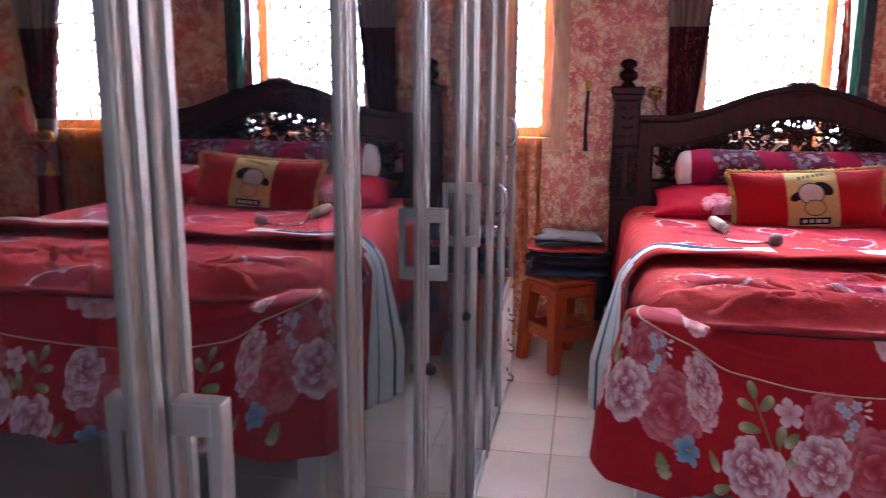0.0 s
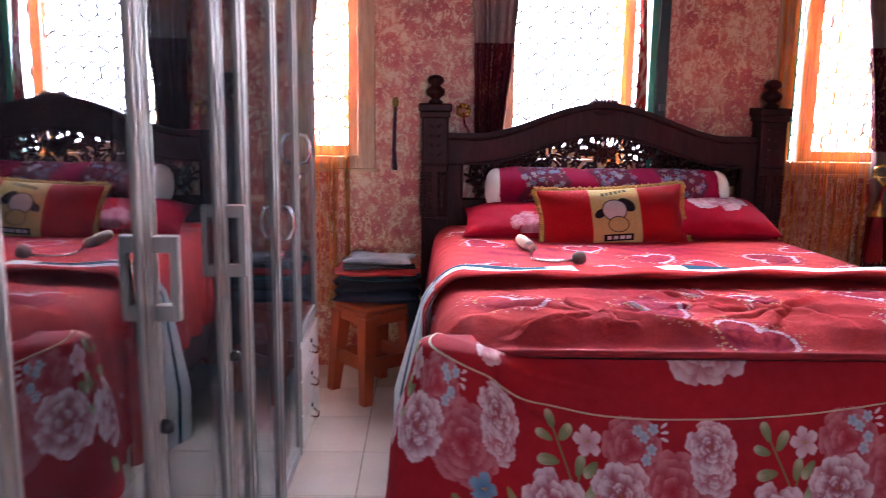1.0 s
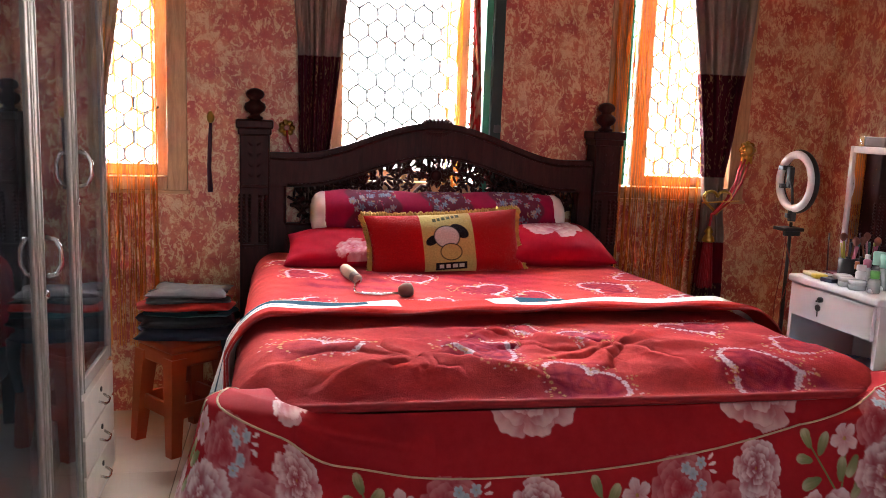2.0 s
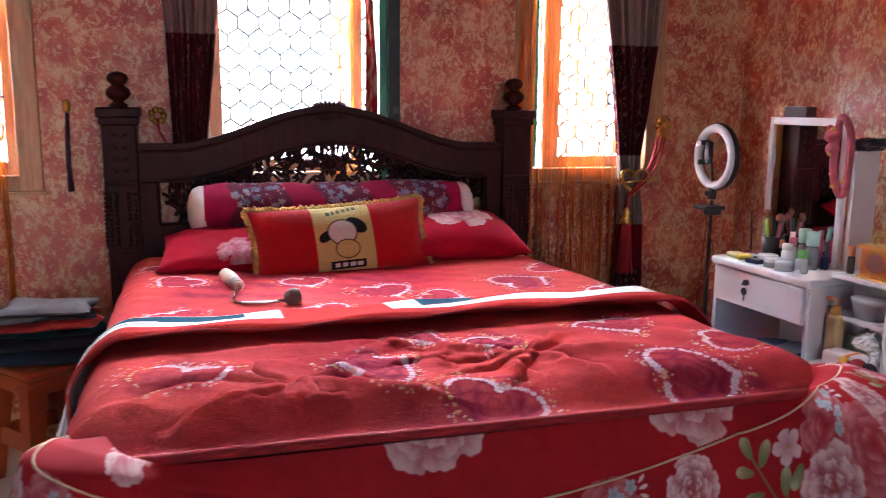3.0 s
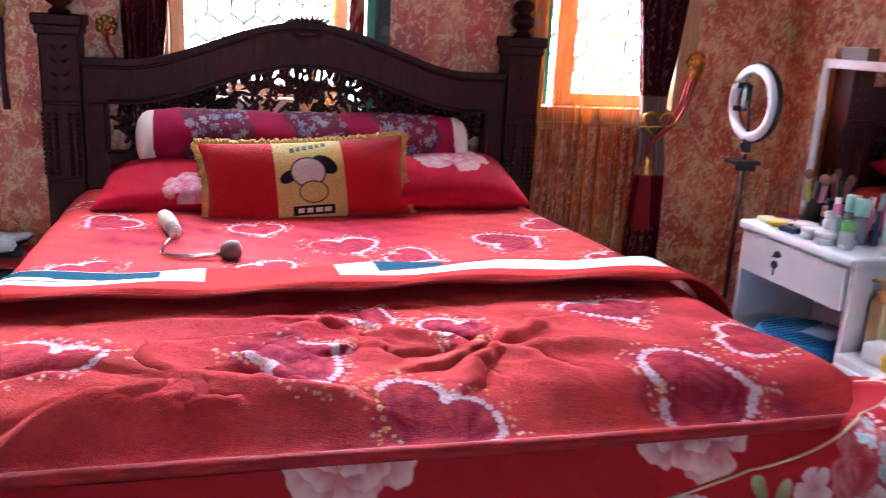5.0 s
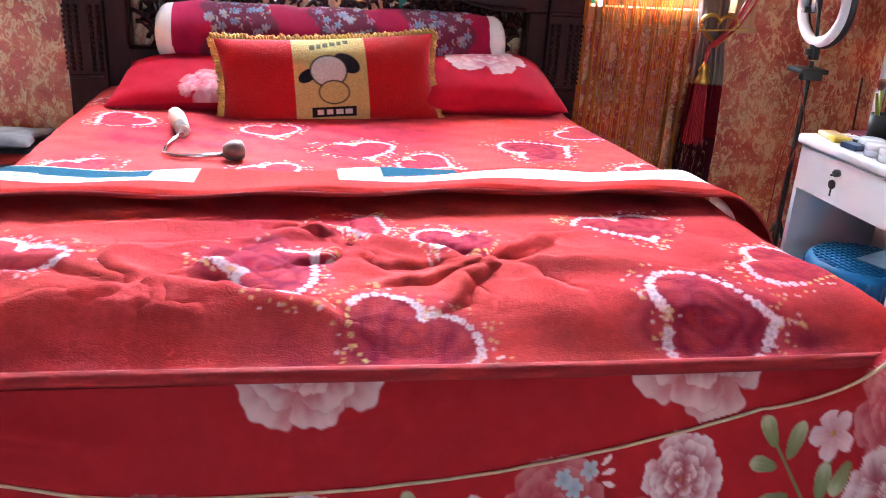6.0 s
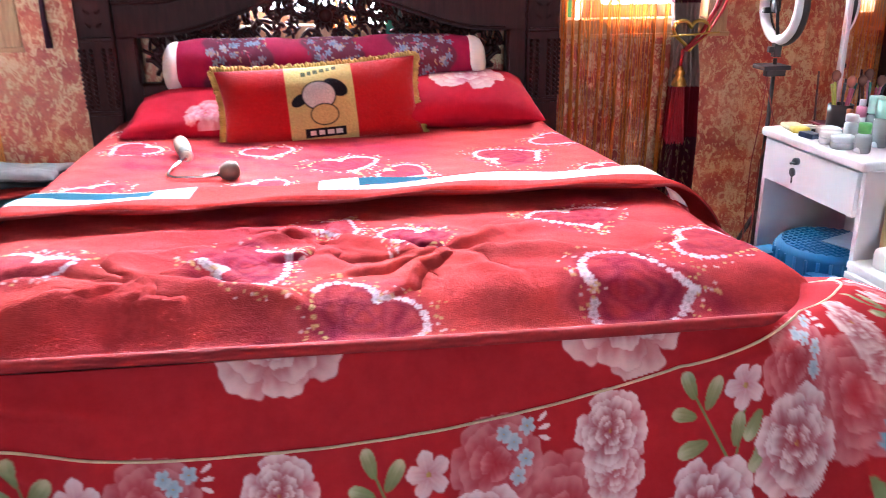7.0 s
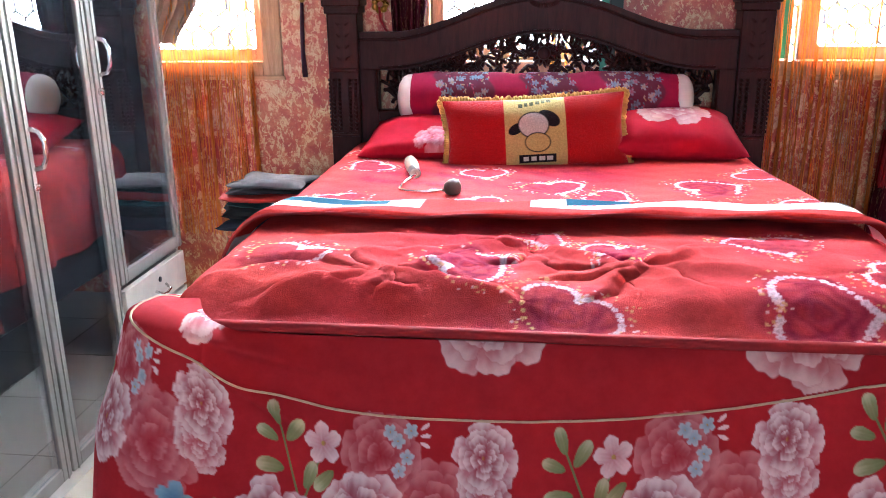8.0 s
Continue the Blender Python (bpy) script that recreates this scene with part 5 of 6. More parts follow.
def make_wardrobes():
    w1 = make_carcass("wardrobe", "tall aluminium and glass wardrobe with square pulls beside the bed", -4.12, -1.865, 2.05)
    for a, b, h in ((-4.115, -3.62, None), (-3.61, -3.105, (-3.605, 0.86, 1.145)), (-3.095, -2.60, None), (-2.59, -2.105, (-2.575, 0.985, 1.13)), (-2.095, -1.87, (-2.07, 0.95, 1.115))):
        d = make_door(w1, a, b, 0.06, 2.04, 0.038)
        if h:
            box_handle(d, *h)
            part("lock", turned([(0.013, 0), (0.013, 0.012), (0.009, 0.02), (0.002, 0.021)], Matrix.Translation((FACE, h[0], h[1] - 0.19)) @ pose(0, 0, 0, 0, 90, 0)), BLACK, d, "black key lock", True)
    w2 = make_carcass("wardrobe", "older aluminium wardrobe with mirror doors and white drawers", -1.86, -0.585, 1.95)
    make_door(w2, -1.855, -1.44, 0.06, 1.94)
    d = make_door(w2, -1.43, -1.05, 0.06, 1.94)
    arch_handle(d, -1.40, 0.972)
    d = make_door(w2, -1.04, -0.59, 0.475, 1.94)
    arch_handle(d, -1.02, 1.172)
    for k in range(3):
        z1 = 0.455 - 0.132 * k
        dr = part("drawer", boxed(FACE - 0.018, FACE + 0.004, -1.036, -0.592, z1 - 0.122, z1, 0.003), grained("worn_white_drawer", (0.62, 0.55, 0.46), 0.5, 0, 0.2, 20), w2, "worn white drawer front")
        part("drawer_pull", tubed([(FACE + 0.004, -0.84, z1 - 0.07), (FACE + 0.026, -0.83, z1 - 0.082), (FACE + 0.028, -0.80, z1 - 0.086), (FACE + 0.026, -0.77, z1 - 0.082), (FACE + 0.004, -0.76, z1 - 0.07)], 0.0045, 7), CHROME, dr, "chrome bow pull", True)
        part("keyhole", turned([(0.009, 0), (0.009, 0.004), (0.002, 0.005)], Matrix.Translation((FACE + 0.004, -0.80, z1 - 0.04)) @ pose(0, 0, 0, 0, 90, 0)), BLACK, dr)
    for y0, y1, w in ((-1.84, -1.05, w2), (-2.58, -1.89, w1), (-4.09, -2.62, w1)):
        part("shelf", boxed(WEST + 0.02, FACE - 0.03, y0, y1, 0.50, 0.518), PLANK, w)
        part("rail_bar", tubed([(-1.58, y0, 1.80), (-1.58, y1, 1.80)], 0.012, 8), CHROME, w)
    hang_clothes(-1.80, -0.65, 1.74, 11, 1)
    hang_clothes(-2.55, -1.93, 1.74, 6, 2)
    hang_clothes(-4.0, -2.66, 1.74, 10, 3)


make_wardrobes()


# ---- stools ----
def make_stool(label, colour, at, rz, height, top_r, square):
    st = thing("plastic_stool", label, "stool", at, rz)
    pl = grained("stool_plastic", colour, 0.35, 0, 0.12, 30, 0.04)
    if square:
        part("seat", boxed(-top_r, top_r, -top_r, top_r, height - 0.03, height, 0.012, seg=3), pl, st, "", True)
        part("apron", boxed(-top_r * 0.97, top_r * 0.97, -top_r * 0.97, top_r * 0.97, height - 0.09, height - 0.03, 0.01), pl, st)
    else:
        prof = [(top_r * 0.96, height - 0.10), (top_r, height - 0.08), (top_r * 1.0, height - 0.02), (top_r * 0.97, height - 0.006), (top_r * 0.9, height), (0.003, height + 0.003)]
        part("seat", turned(prof, None, 48), pl, st, "", True)
        bm = bmesh.new()
        for k in range(15):
            c = -top_r * 0.86 + top_r * 1.72 * k / 14
            h = math.sqrt(max(0, (top_r * 0.88) ** 2 - c * c))
            tube(bm, [(-h, c, height + 0.002), (h, c, height + 0.002)], 0.0028, 5)
            tube(bm, [(c, -h, height + 0.002), (c, h, height + 0.002)], 0.0028, 5)
        part("woven_relief", bm, pl, st, "basket weave relief", True, "stuff")
        bm = bmesh.new()
        for k in range(28):
            a = 6.283 * k / 28
            tube(bm, [(top_r * math.cos(a), top_r * math.sin(a), height - 0.085), (top_r * 1.005 * math.cos(a), top_r * 1.005 * math.sin(a), height - 0.02)], 0.005, 5)
        part("ribbed_rim", bm, pl, st, "", True, "stuff")
    for sx in (-1, 1):
        for sy in (-1, 1):
            bm = bmesh.new()
            rows = []
            for t, w in ((0.0, 0.034), (0.5, 0.028), (1.0, 0.022)):
                cx, cy, z = sx * top_r * (0.78 + 0.22 * t), sy * top_r * (0.78 + 0.22 * t), (height - 0.05) * (1 - t)
                rows.append([bm.verts.new((cx + a * w, cy + b * w, z)) for a, b in ((-1, -1), (1, -1), (1, 1), (-1, 1))])
            for a, b in zip(rows, rows[1:]):
                for k in range(4):
                    bm.faces.new((a[k], a[(k + 1) % 4], b[(k + 1) % 4], b[k]))
            bm.faces.new(rows[0]), bm.faces.new(rows[-1][::-1])
            bmesh.ops.recalc_face_normals(bm, faces=bm.faces)
            part("leg", bm, pl, st)
    if square:
        for sg in (-1, 1):
            part("crossbar", boxed(-top_r * 0.85, top_r * 0.85, sg * top_r * 0.88 - 0.008, sg * top_r * 0.88 + 0.008, 0.14, 0.20, 0.003), pl, st)
            part("crossbar", boxed(sg * top_r * 0.88 - 0.008, sg * top_r * 0.88 + 0.008, -top_r * 0.85, top_r * 0.85, 0.14, 0.20, 0.003), pl, st)
    return st


make_stool("orange plastic stool with folded clothes on top, by the wall", (0.42, 0.07, 0.02), (-1.075, -0.22, 0), 38, 0.44, 0.135, True)
make_stool("round blue plastic stool with woven-pattern seat under the dressing table", (0.01, 0.13, 0.30), (1.515, -0.845, 0), 10, 0.46, 0.158, False)
paper_note = tagged(link("paper", boxed(-0.075, 0.075, -0.05, 0.05, 0, 0.003, 0.001), grained("grey_paper", (0.42, 0.46, 0.55), 0.8)), "folded pale printed sheet lying on the blue stool", "paper")
paper_note.matrix_world = pose(1.57, -0.865, 0.4655, 0, 0, 25)


def make_clothes_pile():
    specs = [("folded_jeans", "folded dark blue denim garment in the pile", (0.018, 0.03, 0.055), 0.37, 0.27, 0.055), ("folded_garment", "folded black cloth in the pile", (0.012, 0.014, 0.018), 0.38, 0.27, 0.05),
             ("folded_garment", "folded teal-edged dark shirt in the pile", (0.02, 0.10, 0.11), 0.35, 0.26, 0.02), ("folded_garment", "folded bright red shirt in the pile", (0.50, 0.03, 0.02), 0.36, 0.26, 0.035),
             ("folded_garment", "folded black cloth under the grey one", (0.015, 0.015, 0.018), 0.31, 0.24, 0.018), ("folded_garment", "folded light grey garment topping the pile", (0.19, 0.185, 0.19), 0.29, 0.22, 0.032)]
    z = 0.442
    for k, (nm, label, c, w, d, h) in enumerate(specs):
        ob = thing(nm, label, "clothes", (-1.06 + 0.008 * (k % 3), -0.22, z), 6 * math.sin(k * 2.1), "pile of clothes")
        u, v = np.meshgrid(np.linspace(-1, 1, 46), np.linspace(-1, 1, 46))
        edge = np.clip((1 - np.abs(u) ** 5) * (1 - np.abs(v) ** 5), 0, 1) ** 0.5
        wob = 0.030 * wavy(u * 2, v * 2, k + 3, 2) + 0.010 * wavy(u * 7, v * 6, k + 13, 3)
        x, y = u * w / 2 * (1 + 0.07 * np.sin(v * 4 + k) + 0.03 * np.sin(v * 9 + k)), v * d / 2 * (1 + 0.08 * np.sin(u * 4 + k) + 0.03 * np.sin(u * 11 + k))
        clothm = grained("pile_cloth", c, 0.9, 0, 0.2, 120, 0.3)
        top, bot = np.stack([x, y, h / 2 + (h / 2 + wob * 0.5) * edge], -1), np.stack([x, y, h / 2 - h / 2 * edge], -1)
        sheet("upper_fold", top, clothm, ob)
        sheet("lower_fold", bot[::-1], clothm, ob)
        z += h * 0.97
    strap = thing("hanging_sleeve", "dark sleeve hanging down from the clothes pile", "clothes", (-0.90, -0.30, 0.25))
    part("cloth", tubed([(0, 0.02, 0.22), (0.01, -0.01, 0.20), (0.012, -0.018, 0.12), (-0.006, -0.02, 0.0)], [0.03, 0.034, 0.026, 0.018], 10, False, 0.5), grained("dark_sleeve", (0.015, 0.017, 0.022), 0.9), strap, "", True)


make_clothes_pile()


def make_massager():
    """A hand massager: ribbed handle, bent steel rod and a ball head, lying on the blanket."""
    ob = thing("massage_hammer", "hand massage tool with pale ribbed handle and bent steel rod", "massager", (-0.41, -0.69, 0.768))
    d = Vector((-0.055, 0.20, 0.02))
    prof = [(0.010, 0), (0.016, 0.004), (0.017, 0.03), (0.0165, 0.05), (0.021, 0.055), (0.023, 0.09), (0.022, 0.13), (0.019, 0.15), (0.010, 0.155)]
    rot = d.to_track_quat("Z", "Y").to_matrix().to_4x4()
    part("handle", turned(prof, rot), grained("bone_plastic", (0.55, 0.45, 0.33), 0.45, 0, 0.2, 40), ob, "", True)
    bm = bmesh.new()
    for k in range(6):
        tube(bm, [tuple(rot @ Vector((0.018 * math.cos(a * 0.6283), 0.018 * math.sin(a * 0.6283), 0.010 + 0.007 * k))) for a in range(10)], 0.002, 4, True)
    part("grip_rings", bm, ALU, ob, "grey ribbed grip", True)
    part("rod", tubed([(0, 0, 0), (0.0, -0.03, 0.0), (-0.015, -0.07, -0.004), (-0.025, -0.13, -0.008), (-0.022, -0.18, -0.008), (0.0, -0.205, -0.008), (0.06, -0.215, -0.008), (0.13, -0.21, -0.004)], 0.0055, 8), CHROME, ob, "bent steel rod", True)
    part("head", turned([(0.004, -0.028), (0.016, -0.024), (0.024, -0.008), (0.026, 0.006), (0.020, 0.022), (0.004, 0.027)], Matrix.Translation((0.145, -0.21, 0.006)) @ pose(0, 0, 0, 0, 80, 0)), grained("brown_rubber", (0.16, 0.10, 0.08), 0.5), ob, "brown ball head", True)


make_massager()


# ---- ring light ----
def make_ring_light():
    rl = thing("ring_light", "white ring light with phone holder on a black tripod", "ring light", (1.52, -0.37, 0))
    m = Matrix.Translation((0, 0, 1.14)) @ pose(0, 0, 0, 0, 0, 0)
    ring = [(0.0, 0.117 * math.cos(a * 0.1309), 0.117 * math.sin(a * 0.1309)) for a in range(48)]
    bm = tubed(ring, 0.0175, 10, True)
    bmesh.ops.transform(bm, matrix=m, verts=bm.verts)
    part("diffuser_ring", bm, grained("milky_diffuser", (0.72, 0.76, 0.80), 0.4, 0, 0.05, 20, 0.02), rl, "milky white diffuser", True)
    bm = tubed([(0.014, 1.06 * y, 1.06 * z) for x, y, z in ring], 0.016, 8, True)
    bmesh.ops.transform(bm, matrix=m, verts=bm.verts)
    part("ring_back", bm, BLACK, rl, "black back shell", True)
    bm = boxed(-0.01, 0.015, 0.03, 0.055, -0.03, 0.06, 0.004, m=m)
    box(bm, -0.03, 0.02, 0.055, 0.075, -0.035, -0.015, 0.003, m=m)
    box(bm, -0.03, 0.02, 0.055, 0.09, 0.045, 0.065, 0.003, m=m)
    part("phone_holder", bm, BLACK, rl)
    part("gooseneck", tubed([(0, 0, 1.03), (-0.01, -0.005, 1.07), (-0.012, 0.0, 1.11), (0.0, 0.04, 1.15)], 0.006, 8), BLACK, rl, "", True)
    bm = boxed(-0.013, 0.013, -0.013, 0.013, 0.965, 1.03, 0.003)
    box(bm, -0.06, 0.035, -0.05, 0.04, 0.925, 0.94, 0.003)
    box(bm, -0.05, 0.02, -0.045, -0.02, 0.905, 0.93, 0.003)
    box(bm, -0.03, -0.012, -0.01, 0.01, 0.98, 1.0, 0.003)
    part("bracket", bm, BLACK, rl)
    part("pole", tubed([(0, 0, 0.96), (0.0, 0.0, 0.5), (0.0, 0, 0.06)], [0.007, 0.009, 0.011], 8), BLACK, rl, "", True)
    for k in range(3):
        a = 2.2 + 2.094 * k
        part("leg", tubed([(0, 0, 0.42), (0.10 * math.cos(a), 0.10 * math.sin(a), 0.2), (0.22 * math.cos(a), 0.22 * math.sin(a), 0.012)], 0.008, 6), BLACK, rl, "", True)
    for k in range(2):
        part("cable", tubed([(-0.03 - 0.01 * k, -0.02, 0.91), (-0.045 + 0.05 * k, -0.03, 0.75), (-0.055 + 0.03 * k, -0.02, 0.6), (-0.06 + 0.03 * k, -0.03, 0.4), (-0.05, -0.02, 0.06)], 0.0022, 5), grained("red_cable", (0.30, 0.03, 0.02), 0.5), rl, "thin red cable", True)


make_ring_light()

# ---- dressing table ----
VAN = pose(1.388, -0.60, -0.008, 0, 0, -86.5)


def vp(s, d, z):
    return VAN @ Vector((s, d, z))


def on_table(name, label, category, s, d, z, turn=0.0, group=""):
    ob = new(name)
    ob.empty_display_size = 0.03
    ob.matrix_world = VAN @ pose(s, d, z, 0, 0, turn)
    return tagged(ob, label, category, group)


def make_vanity():
    v = thing("dressing_table", "white laminate dressing table with mirror, drawer and open side shelves", "dressing table")
    v.matrix_world = VAN
    part("desktop", boxed(-0.006, 0.505, -0.008, 0.36, 0.755, 0.785, 0.010, seg=3), WHITELAC, v)
    part("side_panel", boxed(0.0, 0.018, 0.01, 0.35, 0.008, 0.755, 0.002), WHITELAC, v)
    part("side_panel", boxed(0.478, 0.496, 0.01, 0.35, 0.008, 0.755, 0.002), WHITELAC, v)
    dr = part("drawer", boxed(0.022, 0.474, 0.0, 0.018, 0.622, 0.75, 0.002), WHITELAC, v)
    part("lock", turned([(0.011, 0), (0.011, 0.012), (0.008, 0.016), (0.002, 0.017)], Matrix.Translation((0.20, 0.0, 0.716)) @ pose(0, 0, 0, 90)), BLACK, dr, "black lock", True)
    bm = boxed(0.203, 0.209, -0.03, -0.012, 0.710, 0.716, 0.001)
    lathe(bm, [(0.002, -0.004), (0.013, -0.003), (0.014, 0.0), (0.013, 0.003), (0.002, 0.004)], Matrix.Translation((0.205, -0.018, 0.685)) @ pose(0, 0, 0, 90), 14)
    box(bm, 0.202, 0.207, -0.019, -0.016, 0.65, 0.675, 0.0005)
    part("key", bm, BLACK, dr, "key hanging from the lock")
    part("back_rail", boxed(0.018, 0.478, 0.33, 0.345, 0.40, 0.755), WHITELAC, v)
    cab = part("cabinet", boxed(0.498, 0.737, 0.0, 0.25, 0.008, 0.485, 0.003), WHITELAC, v)
    part("cabinet_top", boxed(0.498, 0.748, -0.010, 0.256, 0.485, 0.505, 0.004), WHITELAC, cab)
    part("cabinet_door", boxed(0.502, 0.734, -0.016, -0.002, 0.03, 0.478, 0.002), WHITELAC, cab)
    bm = tubed([(0.572, -0.040, 0.442), (0.69, -0.040, 0.442)], 0.010, 10)
    for q in (0.59, 0.672):
        tube(bm, [(q, -0.014, 0.442), (q, -0.040, 0.442)], 0.006, 8)
    part("door_handle", bm, grained("pale_wood", (0.55, 0.40, 0.22), 0.6, 0, 0.2, 20), cab, "pale wooden bar handle", True)
    sidep = part("tower_panel", boxed(0.728, 0.744, 0.088, 0.20, 0.505, 0.94, 0.006, seg=3), WHITELAC, v, "rounded shelf side")
    bm = bmesh.new()
    for d, z in ((0.115, 0.86), (0.115, 0.72), (0.115, 0.60), (0.145, 0.55)):
        lathe(bm, [(0.004, -0.001), (0.004, 0.001)], Matrix.Translation((0.7445, d + 0.02, z)) @ pose(0, 0, 0, 0, 90), 8)
    part("screw_cover", bm, BLACK, sidep)
    part("shelf", boxed(0.496, 0.728, 0.095, 0.195, 0.79, 0.806, 0.002), WHITELAC, v)
    part("shelf", boxed(0.496, 0.728, 0.095, 0.195, 0.655, 0.671, 0.002), WHITELAC, v)
    part("tower_back", boxed(0.498, 0.728, 0.196, 0.201, 0.505, 0.80), WHITELAC, v)
    part("hutch_side", boxed(0.39, 0.408, 0.247, 0.355, 0.785, 1.205, 0.003), WHITELAC, v)
    part("hutch_side", boxed(-0.002, 0.016, 0.247, 0.355, 0.785, 1.205, 0.003), WHITELAC, v)
    part("hutch_top", boxed(0.016, 0.39, 0.247, 0.355, 1.187, 1.205, 0.003), WHITELAC, v)
    mf = part("mirror_frame", boxed(-0.005, 0.016, 0.228, 0.246, 0.787, 1.315, 0.003), WHITELAC, v, "white mirror frame")
    part("frame_edge", boxed(0.355, 0.382, 0.228, 0.246, 0.787, 1.315, 0.003), WHITELAC, mf)
    part("frame_edge", boxed(0.016, 0.355, 0.228, 0.246, 1.287, 1.315, 0.003), WHITELAC, mf)
    part("frame_edge", boxed(0.016, 0.355, 0.228, 0.246, 0.787, 0.80, 0.003), WHITELAC, mf)
    part("mirror", boxed(0.016, 0.355, 0.236, 0.242, 0.80, 1.287), MIRROR, mf, "silvered mirror glass")


make_vanity()

PLASTIC = {}


def plastic(c, rough=0.3, clear=0.0):
    key = (c, rough, clear)
    if key not in PLASTIC:
        PLASTIC[key] = grained("coloured_plastic", c, rough, 0, 0.08, 40, 0.02)
        PLASTIC[key].node_tree.nodes["Principled BSDF"].inputs["Transmission Weight"].default_value = clear
    return PLASTIC[key]


def make_bottle(label, s, d, r, h, body, cap, cap_h, cap_r=None, clear=0.0, z=0.785):
    b = on_table("bottle", label, "bottle", s, d, z, 0, "cosmetics")
    part("body", turned([(r * 0.9, 0), (r, 0.004), (r, h * 0.8), (r * 0.92, h * 0.92), (r * 0.55, h)], None, 20), plastic(body, 0.25, clear), b, "", True)
    cr = cap_r or r * 0.7
    part("cap", turned([(cr, h), (cr, h + cap_h - 0.003), (cr * 0.92, h + cap_h)], None, 20), plastic(cap, 0.35), b, "", True)
    return b


def make_jar(label, s, d, r, h, body, lid):
    b = on_table("cream_jar", label, "jar", s, d, 0.785, 0, "cosmetics")
    part("body", turned([(r * 0.92, 0), (r, 0.003), (r, h * 0.55)], None, 24), plastic(body, 0.2), b, "", True)
    part("lid", turned([(r * 1.02, h * 0.55), (r * 1.02, h * 0.95), (r * 0.95, h)], None, 24), plastic(lid, 0.25), b, "", True)


def make_cosmetics():
    MINT, WHITE, PINK = (0.38, 0.66, 0.56), (0.72, 0.72, 0.72), (0.70, 0.22, 0.34)
    make_bottle("clear toner bottle with a mint green cap", 0.285, 0.17, 0.023, 0.085, (0.55, 0.60, 0.62), MINT, 0.05, 0.022, 0.6)
    make_bottle("clear toner bottle with a mint green cap", 0.345, 0.15, 0.023, 0.085, (0.55, 0.60, 0.62), MINT, 0.05, 0.022, 0.6)
    make_bottle("small white bottle with a bright green cap", 0.395, 0.06, 0.022, 0.055, (0.62, 0.66, 0.68), (0.16, 0.50, 0.12), 0.028, 0.017, 0.4)
    make_bottle("white lotion bottle with a pale cap", 0.225, 0.17, 0.014, 0.085, WHITE, WHITE, 0.03)
    make_bottle("white cosmetic bottle with a pink cap", 0.25, 0.15, 0.016, 0.07, WHITE, PINK, 0.03, 0.015)
    make_bottle("small square-shouldered white bottle on the desktop", 0.262, 0.115, 0.02, 0.06, WHITE, (0.6, 0.6, 0.62), 0.02, 0.018)
    make_bottle("bright pink cosmetic tube standing behind the bottles", 0.318, 0.20, 0.016, 0.10, (0.75, 0.16, 0.28), (0.75, 0.16, 0.28), 0.02)
    make_bottle("dark blue small bottle beside the mirror", 0.365, 0.19, 0.014, 0.045, (0.02, 0.05, 0.16), (0.02, 0.05, 0.16), 0.02)
    make_bottle("short copper-capped lipstick tube on the desktop", 0.185, 0.16, 0.009, 0.05, (0.02, 0.02, 0.02), (0.50, 0.20, 0.08), 0.03, 0.009)
    make_bottle("copper-capped lipstick on the side shelf", 0.53, 0.14, 0.012, 0.06, (0.05, 0.04, 0.04), (0.55, 0.20, 0.08), 0.035, 0.012, 0, 0.806)
    make_jar("white cream jar with a pink-brown rim", 0.20, 0.085, 0.034, 0.032, (0.45, 0.25, 0.18), WHITE)
    make_jar("clear acrylic cream jar with a pearl lid", 0.27, 0.045, 0.030, 0.036, (0.45, 0.47, 0.50), WHITE)
    make_jar("clear acrylic cream jar with a pearl lid", 0.335, 0.040, 0.032, 0.036, (0.42, 0.44, 0.46), (0.62, 0.64, 0.66))
    cube = on_table("compact_case", "dark navy compact case on the desktop", "compact", 0.19, 0.035, 0.785, 8)
    part("case", boxed(-0.03, 0.03, -0.02, 0.02, 0, 0.016, 0.004), plastic((0.02, 0.03, 0.07), 0.3), cube)
    yb = on_table("yellow_pouch", "pale and yellow flat packet on the desktop", "packet", 0.075, 0.055, 0.785, -12)
    part("packet", boxed(-0.055, 0.02, -0.025, 0.03, 0, 0.016, 0.006, seg=3), plastic((0.66, 0.58, 0.32), 0.4), yb, "cream end", True)
    part("flap", boxed(0.02, 0.06, -0.025, 0.03, 0, 0.018, 0.007, seg=3), plastic((0.68, 0.50, 0.04), 0.4), yb, "yellow end", True)
    rng = random.Random(12)
    for k in range(6):
        pen = on_table("cosmetic_pencil", "slim makeup pencil lying on the desktop", "pencil", 0.10 + 0.014 * k, 0.115 + 0.006 * (k % 3), 0.7915 + 0.004 * (k % 2), 58 + rng.uniform(-9, 9), "pencils")
        c = [(0.02, 0.02, 0.025), (0.5, 0.52, 0.56), (0.05, 0.08, 0.2), (0.6, 0.6, 0.6), (0.02, 0.02, 0.02), (0.3, 0.32, 0.36)][k]
        part("barrel", tubed([(-0.05, 0, 0), (0.05, 0, 0)], 0.0055, 8), plastic(c, 0.3), pen, "", True)
        part("tip", tubed([(0.05, 0, 0), (0.066, 0, 0)], [0.0055, 0.002], 8), plastic((0.02, 0.02, 0.02), 0.4), pen, "", True)
    cup = on_table("brush_cup", "black cup crowded with makeup brushes and scissors", "brush holder", 0.105, 0.185, 0.785)
    part("cup", turned([(0.034, 0), (0.036, 0.004), (0.038, 0.075), (0.035, 0.075), (0.033, 0.008)], None, 24), BLACK, cup, "", True)
